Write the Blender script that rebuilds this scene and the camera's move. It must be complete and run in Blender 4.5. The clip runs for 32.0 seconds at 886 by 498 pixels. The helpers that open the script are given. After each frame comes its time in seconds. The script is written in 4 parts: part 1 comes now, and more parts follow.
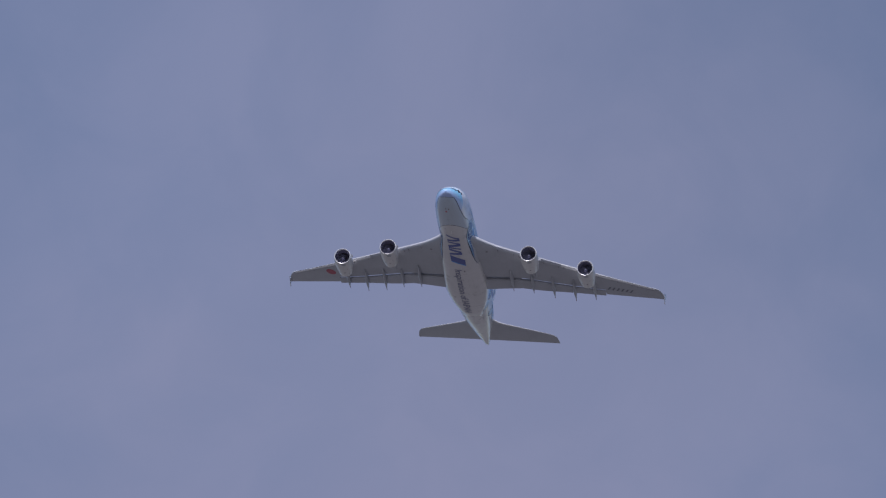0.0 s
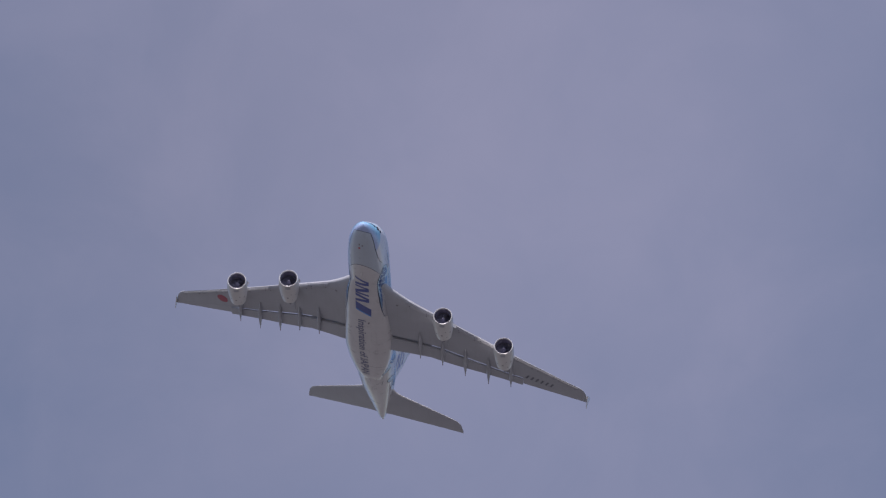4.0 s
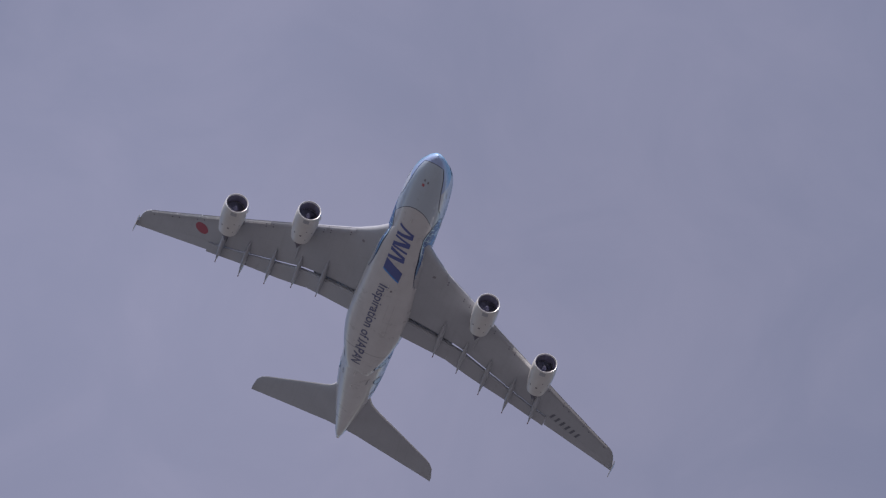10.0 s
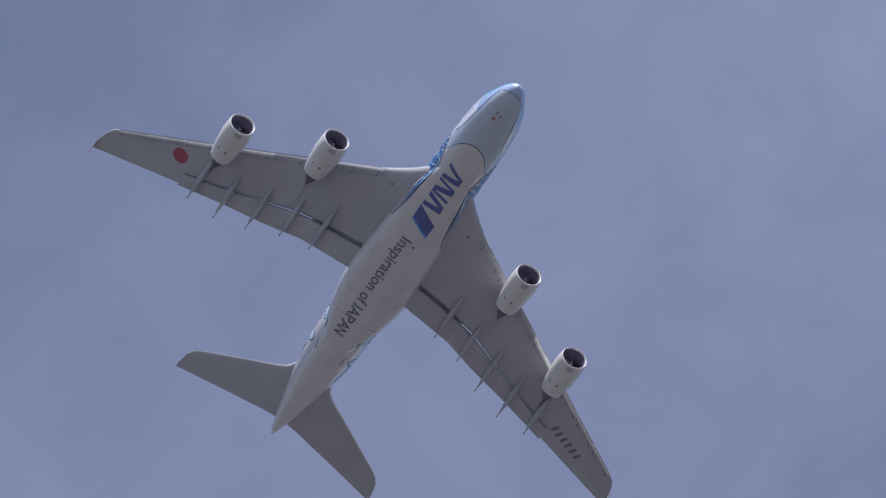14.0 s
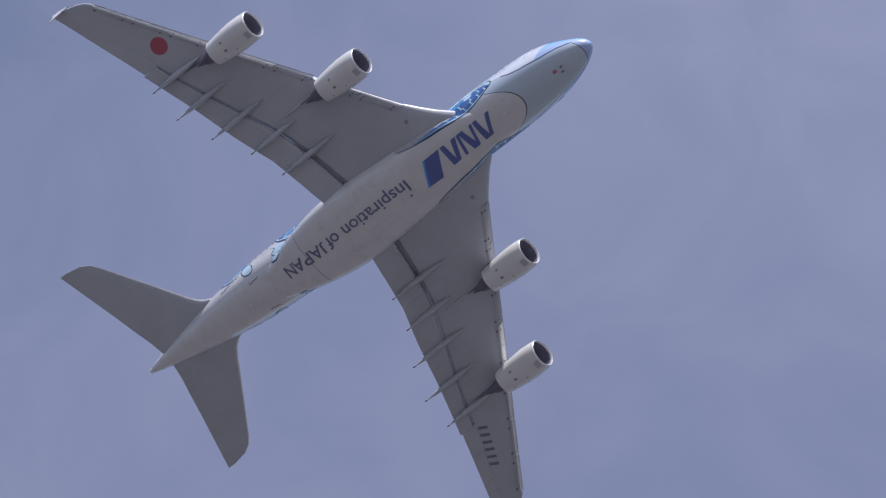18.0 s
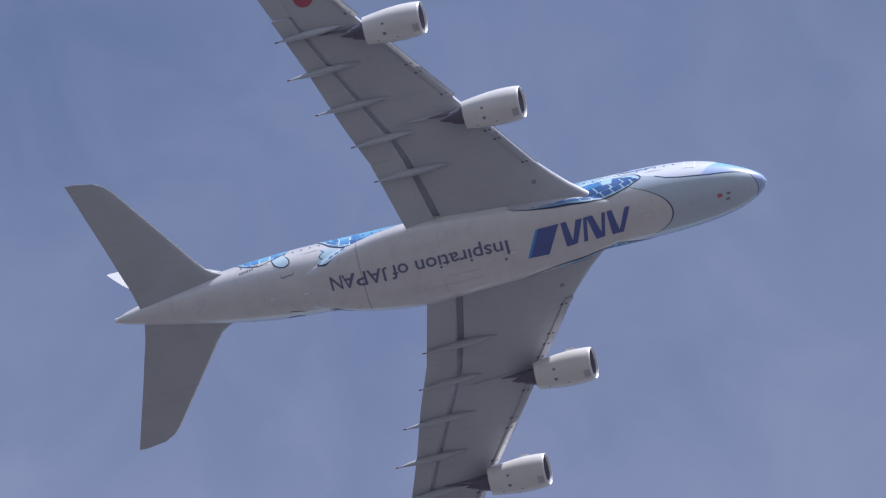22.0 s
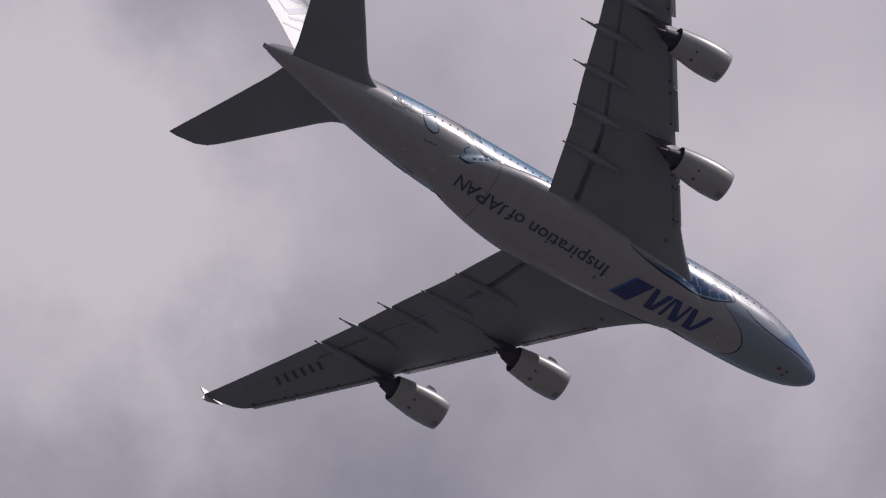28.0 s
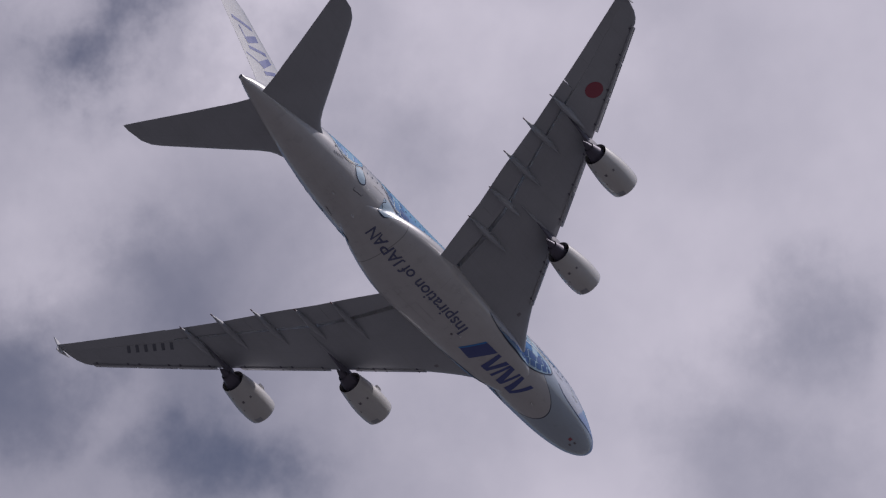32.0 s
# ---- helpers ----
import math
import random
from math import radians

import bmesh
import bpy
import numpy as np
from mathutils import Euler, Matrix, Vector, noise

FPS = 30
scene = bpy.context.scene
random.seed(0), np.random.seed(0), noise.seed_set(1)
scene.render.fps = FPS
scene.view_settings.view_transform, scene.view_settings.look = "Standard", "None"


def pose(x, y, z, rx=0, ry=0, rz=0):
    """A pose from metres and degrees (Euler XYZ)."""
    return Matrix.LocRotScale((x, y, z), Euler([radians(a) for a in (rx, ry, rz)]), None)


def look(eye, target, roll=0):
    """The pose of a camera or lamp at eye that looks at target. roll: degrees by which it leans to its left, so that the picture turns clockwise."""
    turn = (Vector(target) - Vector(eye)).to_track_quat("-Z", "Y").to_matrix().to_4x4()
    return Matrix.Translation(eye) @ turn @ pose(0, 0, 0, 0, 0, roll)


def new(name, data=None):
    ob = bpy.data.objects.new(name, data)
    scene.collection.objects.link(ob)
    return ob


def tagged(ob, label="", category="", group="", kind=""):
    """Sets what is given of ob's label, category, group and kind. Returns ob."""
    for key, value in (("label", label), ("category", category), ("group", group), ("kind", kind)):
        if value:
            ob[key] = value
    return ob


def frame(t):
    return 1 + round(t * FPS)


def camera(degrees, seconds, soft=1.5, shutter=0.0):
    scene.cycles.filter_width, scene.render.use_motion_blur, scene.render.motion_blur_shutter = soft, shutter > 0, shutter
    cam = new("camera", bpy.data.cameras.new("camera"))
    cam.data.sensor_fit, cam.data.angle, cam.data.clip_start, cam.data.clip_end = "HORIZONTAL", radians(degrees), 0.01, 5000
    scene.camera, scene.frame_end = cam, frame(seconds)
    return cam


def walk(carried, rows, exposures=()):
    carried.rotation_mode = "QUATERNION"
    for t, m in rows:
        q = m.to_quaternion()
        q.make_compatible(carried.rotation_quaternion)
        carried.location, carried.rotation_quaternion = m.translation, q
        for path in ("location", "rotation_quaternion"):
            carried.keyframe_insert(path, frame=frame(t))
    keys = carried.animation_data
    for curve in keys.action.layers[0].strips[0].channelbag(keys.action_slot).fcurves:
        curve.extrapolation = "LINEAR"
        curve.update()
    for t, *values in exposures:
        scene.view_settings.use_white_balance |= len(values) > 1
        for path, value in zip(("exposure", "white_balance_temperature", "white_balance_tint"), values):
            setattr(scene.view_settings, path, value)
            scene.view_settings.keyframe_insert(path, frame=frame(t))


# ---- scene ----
# One airliner in a long left turn over the place, followed by a long lens from the ground.
from mathutils.bvhtree import BVHTree

# ---- camera: it stands on the ground and is panned; seconds, elevation and bearing in degrees
EYE = (0.0, 0.0, 1.6)
cam = camera(4.0, 32.0, soft=1.25)
walk(cam, [(t, pose(*EYE, 90 + up, 0, -turn)) for t, up, turn in [
    (0.0, 27.635, 0.000),
    (0.5, 28.056, -0.040),
    (1.0, 28.556, -0.125),
    (1.5, 29.067, -0.296),
    (2.0, 29.544, -0.415),
    (2.5, 30.077, -0.408),
    (3.0, 30.563, -0.412),
    (3.5, 31.062, -0.424),
    (4.0, 31.573, -0.497),
    (4.5, 32.095, -0.536),
    (5.0, 32.634, -0.557),
    (5.5, 33.197, -0.576),
    (6.0, 33.747, -0.688),
    (6.5, 34.409, -0.665),
    (7.0, 35.030, -0.607),
    (7.5, 35.674, -0.530),
    (8.0, 36.350, -0.471),
    (8.5, 36.997, -0.412),
    (9.0, 37.785, -0.329),
    (9.5, 38.486, -0.012),
    (10.0, 39.112, 0.367),
    (10.5, 39.806, 0.616),
    (11.0, 40.557, 0.974),
    (11.5, 41.425, 1.395),
    (12.0, 42.169, 2.052),
    (12.5, 42.937, 2.744),
    (13.0, 43.889, 3.417),
    (13.5, 44.756, 4.235),
    (14.0, 45.661, 5.097),
    (14.5, 46.589, 6.043),
    (15.0, 47.520, 7.087),
    (15.5, 48.455, 8.264),
    (16.0, 49.338, 9.563),
    (16.5, 50.264, 10.828),
    (17.0, 51.111, 12.721),
    (17.5, 51.867, 14.570),
    (18.0, 52.832, 16.501),
    (18.5, 53.809, 18.353),
    (19.0, 54.681, 20.586),
    (19.5, 55.440, 23.119),
    (20.0, 56.185, 25.650),
    (20.5, 56.915, 28.461),
    (21.0, 57.514, 31.311),
    (21.5, 58.113, 34.312),
    (22.0, 58.515, 37.859),
    (22.5, 58.555, 41.499),
    (23.0, 58.651, 45.074),
    (23.5, 58.662, 48.740),
    (24.0, 58.644, 52.456),
    (24.5, 58.565, 56.085),
    (25.0, 58.492, 59.488),
    (25.5, 58.381, 62.917),
    (26.0, 57.768, 66.270),
    (26.5, 56.999, 69.381),
    (27.0, 56.138, 72.329),
    (27.5, 55.241, 75.195),
    (28.0, 54.103, 78.186),
    (28.5, 52.950, 81.131),
    (29.0, 51.922, 83.790),
    (29.5, 50.923, 85.987),
    (30.0, 50.052, 88.011),
    (30.5, 49.128, 89.697),
    (31.0, 48.049, 91.423),
    (31.5, 46.961, 93.400),
    (32.0, 45.933, 94.968),
]],
     exposures=[(0.0, -0.28, 6130, 18), (1.0, -0.24, 6250, 18), (2.0, -0.18, 6450, 20), (3.5, -0.15, 6520, 20), (6.0, -0.22, 6540, 19), (7.0, -0.12, 6560, 19), (8.0, -0.16, 6590, 19), (9.0, -0.20, 6610, 18), (10.0, -0.20, 6600, 18), (11.0, -0.16, 6490, 18), (12.0, -0.12, 6380, 18), (13.0, -0.06, 6280, 17), (16.0, 0.05, 6160, 16), (19.0, 0.06, 6240, 17), (20.0, -0.02, 6300, 17), (21.0, 0.02, 6210, 17), (22.0, 0.18, 6080, 16), (23.0, 0.15, 5920, 16), (24.0, 0.20, 5980, 16), (25.0, 0.19, 6230, 17), (25.5, 0.02, 6400, 19), (27.5, -1.55, 6545, 20), (28.0, -1.68, 6545, 20), (29.5, -1.45, 6545, 20), (31.0, -1.25, 6545, 20), (32.0, -1.18, 6420, 20)])

# ---- sky and sun
SUN_TURN, SUN_UP = 191.0, 54.0


def toward(turn, up):
    a, b = radians(turn), radians(up)
    return Vector((math.sin(a) * math.cos(b), math.cos(a) * math.cos(b), math.sin(b)))


class Nodes:
    """Short-hand for building a node tree."""

    def __init__(self, tree):
        self.tree = tree
        tree.nodes.clear()

    def add(self, kind, **inputs):
        n = self.tree.nodes.new(kind)
        for key, value in inputs.items():
            self.link(n.inputs[key.replace("_", " ")], value)
        return n

    def link(self, socket, value):
        if isinstance(value, bpy.types.NodeSocket):
            self.tree.links.new(value, socket)
        else:
            socket.default_value = value

    def math(self, op, a, b=0.0, c=0.0, clamp=False):
        n = self.tree.nodes.new("ShaderNodeMath")
        n.operation, n.use_clamp = op, clamp
        for s, v in zip(n.inputs, (a, b, c)):
            self.link(s, v)
        return n.outputs[0]

    def vector(self, op, a, b=None, c=None):
        """A vector node; its output is outputs[0], or outputs['Value'] for a distance."""
        n = self.tree.nodes.new("ShaderNodeVectorMath")
        n.operation = op
        for s, v in zip(n.inputs, (a, b, c)):
            if v is not None:
                self.link(s, v)
        return n

    def step(self, value, low, high):
        n = self.tree.nodes.new("ShaderNodeMapRange")
        n.interpolation_type = "SMOOTHSTEP"
        for s, v in zip(n.inputs, (value, low, high, 0.0, 1.0)):
            self.link(s, v)
        return n.outputs[0]

    def mix(self, factor, a, b):
        n = self.tree.nodes.new("ShaderNodeMix")
        n.data_type = "RGBA"
        self.link(n.inputs[0], factor)
        self.link(n.inputs[6], a)
        self.link(n.inputs[7], b)
        return n.outputs[2]

    def noise(self, vector, scale, detail=4.0, rough=0.55, warp=0.0):
        n = self.add("ShaderNodeTexNoise", Vector=vector, Scale=scale, Detail=detail, Roughness=rough, Distortion=warp)
        return n.outputs[0]

    def along(self, x, stations):
        """A value that follows x through (x, value) pairs, values within -10 to 10."""
        n = self.tree.nodes.new("ShaderNodeValToRGB")
        low, high = stations[0][0], stations[-1][0]
        while len(n.color_ramp.elements) < len(stations):
            n.color_ramp.elements.new(0.5)
        for e, (p, v) in zip(n.color_ramp.elements, stations):
            e.position = (p - low) / (high - low)
            e.color = ((v + 10) / 20,) * 3 + (1,)
        self.link(n.inputs[0], self.math("DIVIDE", self.math("SUBTRACT", x, low), high - low))
        return self.math("SUBTRACT", self.math("MULTIPLY", n.outputs[0], 20.0), 10.0)


# cloud masses and gaps: bearing, elevation, radius in degrees, density
CLOUDS_NEAR = [
    (62.88, 57.40, 0.45, 0.19),
    (62.76, 58.68, 0.80, -0.39),
    (66.15, 58.32, 1.00, 0.66),
    (65.13, 57.45, 0.60, 0.85),
    (60.86, 57.40, 0.50, -0.17),
    (59.80, 58.70, 0.90, -0.35),
    (72.81, 55.19, 1.30, 0.85),
    (75.70, 54.45, 0.70, 0.64),
    (75.95, 55.98, 0.30, 0.03),
    (72.32, 54.57, 0.35, -0.45),
    (75.43, 54.05, 1.00, 0.85),
]
CLOUDS_MIDDLE = [
    (78.01, 56.10, 0.50, -0.45),
    (77.01, 54.18, 0.50, 0.09),
    (81.14, 54.94, 0.70, -0.45),
    (77.05, 53.79, 0.35, -0.17),
    (80.82, 53.29, 0.60, 0.42),
    (80.43, 53.31, 0.50, -0.29),
    (83.57, 53.67, 0.80, 0.82),
    (86.47, 52.79, 0.60, 0.83),
    (85.34, 52.88, 0.40, 0.74),
    (78.29, 52.13, 0.80, 0.27),
    (80.78, 52.03, 0.70, -0.15),
    (84.33, 51.45, 0.35, -0.26),
    (86.05, 50.26, 0.30, -0.22),
    (83.87, 50.04, 0.60, 0.83),
]
CLOUDS_FAR = [
    (86.50, 51.23, 0.70, 0.07),
    (94.14, 48.38, 0.50, 0.53),
    (90.50, 50.77, 0.70, 0.28),
    (93.97, 48.13, 0.50, 0.13),
    (93.73, 47.06, 0.35, 0.50),
    (88.85, 48.76, 0.40, -0.32),
    (88.08, 51.01, 0.70, -0.13),
    (87.57, 50.13, 0.50, 0.26),
    (89.76, 48.98, 1.20, 0.18),
    (92.15, 47.06, 0.35, 0.29),
    (92.60, 46.86, 0.25, -0.45),
    (90.75, 45.89, 0.40, 0.83),
    (93.83, 46.04, 0.70, -0.38),
    (95.51, 46.92, 0.60, 0.23),
    (92.52, 46.96, 0.45, -0.45),
    (92.37, 45.37, 0.40, -0.45),
    (93.58, 44.93, 0.35, -0.45),
    (97.33, 45.66, 0.35, -0.45),
    (94.48, 45.14, 0.50, 0.09),
    (93.19, 45.90, 0.40, -0.45),
    (96.83, 44.95, 0.50, -0.33),
]
CLOUDS_MORE = [
    (56.22, 59.30, 1.30, -0.27),
    (58.42, 57.65, 1.30, 0.20),
    (60.57, 59.33, 1.30, 0.25),
    (62.61, 57.61, 1.30, 0.37),
    (63.99, 59.22, 1.30, 0.59),
    (66.03, 57.50, 1.30, 0.08),
    (69.48, 58.57, 1.30, 0.15),
    (71.33, 55.29, 1.30, -0.16),
    (75.40, 56.95, 1.30, 0.24),
    (74.21, 54.40, 1.30, 0.08),
    (78.19, 56.05, 1.30, 0.28),
    (77.21, 54.10, 1.30, -0.01),
    (81.10, 54.91, 1.30, 0.85),
    (78.42, 52.08, 1.30, -0.45),
    (82.05, 52.95, 1.30, -0.44),
    (84.68, 51.92, 1.30, 0.08),
    (83.39, 50.05, 1.30, -0.45),
    (86.85, 50.08, 1.30, -0.02),
    (88.69, 51.74, 1.30, 0.56),
    (90.62, 50.02, 1.30, -0.15),
    (87.19, 48.26, 1.30, -0.06),
    (90.53, 48.29, 1.30, -0.35),
    (93.97, 48.87, 1.30, -0.04),
    (90.99, 46.10, 1.30, -0.04),
    (94.16, 45.09, 1.30, -0.05),
    (97.41, 46.75, 1.30, 0.01),
]
# broad thin veils: bearing, elevation, radius in degrees, density
VEILS = [(-0.5, 38.5, 6.0, 0.75), (4.0, 44.0, 4.0, 0.3), (11.0, 49.3, 5.0, 0.55), (22.0, 55.0, 5.0, 0.65), (-0.5, 31.8, 3.0, 0.6), (0.0, 26.4, 3.2, 0.75), (31.0, 55.2, 3.6, 0.7), (86.0, 51.0, 9.0, 0.8), (44.0, 55.8, 4.5, 0.5), (58.0, 56.0, 4.5, 0.45), (5.6, 43.0, 1.4, 0.35)]

# lighter and darker stretches of the thin cloud: bearing, elevation, radius in degrees, share
WISPS = [
    (-1.8, 28.4, 1.7, 0.06),
    (0.0, 26.8, 1.7, -0.04),
    (1.8, 28.4, 1.7, -0.04),
    (-2.3, 31.9, 1.7, -0.08),
    (-0.6, 33.5, 1.7, -0.04),
    (1.3, 35.2, 1.7, 0.10),
    (1.7, 38.6, 1.7, -0.06),
    (-2.1, 39.3, 1.7, 0.08),
    (-0.2, 43.0, 1.7, -0.24),
    (6.5, 45.6, 1.7, 0.09),
    (8.4, 47.4, 1.7, 0.16),
    (5.8, 49.2, 1.7, 0.03),
    (8.3, 51.1, 1.7, -0.03),
    (13.8, 53.6, 1.7, 0.03),
    (21.1, 54.6, 1.7, 0.04),
    (17.7, 55.5, 1.7, 0.08),
    (26.0, 56.2, 1.7, -0.05),
    (31.5, 57.7, 1.7, 0.09),
    (37.4, 58.9, 1.7, 0.04),
    (48.1, 57.8, 1.7, -0.06),
    (51.9, 59.4, 1.7, 0.06),
    (55.5, 57.8, 1.7, -0.04),
]


def make_world():
    world = bpy.data.worlds.new("sky")
    scene.world = world
    world.use_nodes = True
    k = Nodes(world.node_tree)
    sky = k.add("ShaderNodeTexSky")
    sky.sky_type, sky.sun_disc = "NISHITA", False
    sky.sun_elevation, sky.sun_rotation = radians(SUN_UP), radians(SUN_TURN)
    sky.air_density, sky.dust_density, sky.ozone_density = 1.0, 1.2, 2.0
    way = k.add("ShaderNodeTexCoord").outputs["Generated"]
    wobble = k.add("ShaderNodeTexNoise", Vector=way, Scale=55.0, Detail=6.0, Roughness=0.6)
    push = k.vector("MULTIPLY_ADD", wobble.outputs["Color"], (0.026,) * 3, (-0.013,) * 3)
    moved = k.vector("ADD", way, push.outputs[0])

    def mass(turn, up, radius, density, soft=0.0):
        far = k.vector("DISTANCE", moved.outputs[0], toward(turn, up))
        r = radians(radius)
        return k.math("MULTIPLY", k.step(far.outputs["Value"], r * 1.45, r * soft), density)

    veil = k.math("MULTIPLY", k.step(k.noise(way, 22.0, 4.0, 0.5, 0.3), 0.3, 0.7), 0.09)
    veil = k.math("ADD", veil, k.math("MULTIPLY", k.step(k.noise(way, 75.0, 5.0, 0.55, 0.6), 0.3, 0.75), 0.14))
    for row in VEILS:
        veil = k.math("ADD", veil, mass(*row))
    veil = k.math("MINIMUM", veil, 1.0)
    bank = mass(86.0, 51.0, 10.0, 1.0, 0.9)
    puffs = k.noise(way, 42.0, 6.0, 0.5, 0.0)
    heap = k.math("MULTIPLY_ADD", k.math("SUBTRACT", puffs, 0.5), 0.6, 0.57)
    heap = k.math("MULTIPLY", heap, bank)
    late = [(93.5, 48.4, 0.7, -0.18), (93.7, 47.2, 0.65, -0.2), (93.1, 45.95, 0.45, 0.28), (97.2, 45.7, 0.45, 0.15), (92.5, 45.05, 0.9, -0.38), (94.2, 44.95, 0.7, -0.28), (92.2, 46.75, 0.6, -0.22)]
    for row in [(83.6, 51.9, 2.6, 0.55), (79.5, 54.2, 1.8, 0.25), (94.8, 46.2, 2.2, 0.12)] + late + CLOUDS_NEAR + CLOUDS_MIDDLE + CLOUDS_FAR + CLOUDS_MORE:
        heap = k.math("ADD", heap, k.math("MULTIPLY", mass(*row), 0.6))
    heap = k.step(heap, -0.1, 1.2)
    base = k.mix(veil, sky.outputs[0], (2.95, 3.2, 4.55, 1))
    shade = 1.0
    for row in WISPS:
        shade = k.math("ADD", shade, mass(*row))
    base = k.vector("MULTIPLY", base, k.add("ShaderNodeCombineXYZ", X=shade, Y=shade, Z=shade).outputs[0]).outputs[0]
    colour = k.mix(heap, base, (17.0, 16.65, 18.0, 1))
    back = k.add("ShaderNodeBackground", Color=colour, Strength=0.1)
    k.link(k.add("ShaderNodeOutputWorld").inputs[0], back.outputs[0])


make_world()
sun = new("sun", bpy.data.lights.new("sun", "SUN"))
sun.data.energy, sun.data.angle, sun.data.color = 5.0, radians(0.6), (1.0, 0.97, 0.93)
sun.matrix_world = look(toward(SUN_TURN, SUN_UP) * 100, (0, 0, 0))


# ---- materials
def material(name, colour, rough=0.4, metal=0.0, grain=0.05, size=0.6, coat=0.0, bump=0.0, panels=False):
    """Paint or metal with a fine and a broad variation."""
    mat = bpy.data.materials.new(name)
    mat.use_nodes = True
    k = Nodes(mat.node_tree)
    place = k.add("ShaderNodeTexCoord").outputs["Object"]
    fine = k.noise(place, 1 / size * 4, 5.0, 0.6)
    broad = k.noise(place, 1 / size * 0.35, 3.0, 0.5)
    vary = k.math("ADD", k.math("MULTIPLY", k.math("SUBTRACT", fine, 0.5), grain), k.math("MULTIPLY", k.math("SUBTRACT", broad, 0.5), grain * 2.2))
    dark = tuple(c * 0.55 for c in colour) + (1,)
    light = tuple(min(1.0, c * 1.35) for c in colour) + (1,)
    base = k.mix(k.math("ADD", 0.5625, vary, clamp=True), dark, light)
    if panels:
        # skin joints along the sweep and across the span, with streaks running aft
        xyz = k.add("ShaderNodeSeparateXYZ", Vector=place)
        out = k.math("ABSOLUTE", xyz.outputs[1])
        sweep = k.math("FRACT", k.math("MULTIPLY", k.math("MULTIPLY_ADD", out, 0.62, xyz.outputs[0]), 1 / 2.7))
        rib = k.math("FRACT", k.math("MULTIPLY", out, 1 / 2.35))
        lines = k.math("MAXIMUM", *(k.math("SUBTRACT", 1.0, k.step(k.math("ABSOLUTE", k.math("SUBTRACT", f, 0.5)), w, w * 2.2)) for f, w in ((sweep, 0.008), (rib, 0.008))))
        base = k.mix(k.math("MULTIPLY", lines, 0.07), base, (0.07, 0.07, 0.08, 1))
        long = k.vector("MULTIPLY", place, (0.12, 1.6, 0.6))
        streak = k.step(k.noise(long.outputs[0], 1.0, 5.0, 0.65), 0.5, 0.75)
        base = k.mix(k.math("MULTIPLY", streak, 0.10), base, (0.14, 0.135, 0.135, 1))
    shade = k.add("ShaderNodeBsdfPrincipled", Base_Color=base, Metallic=metal)
    k.link(shade.inputs["Roughness"], k.math("ADD", rough, k.math("MULTIPLY", vary, 0.6), clamp=True))
    shade.inputs["Coat Weight"].default_value = coat
    if bump:
        k.link(shade.inputs["Normal"], k.add("ShaderNodeBump", Height=fine, Strength=bump, Distance=0.01).outputs[0])
    k.link(k.add("ShaderNodeOutputMaterial").inputs[0], shade.outputs[0])
    return mat


MID = 33.0  # the model's origin lies this far behind the nose tip


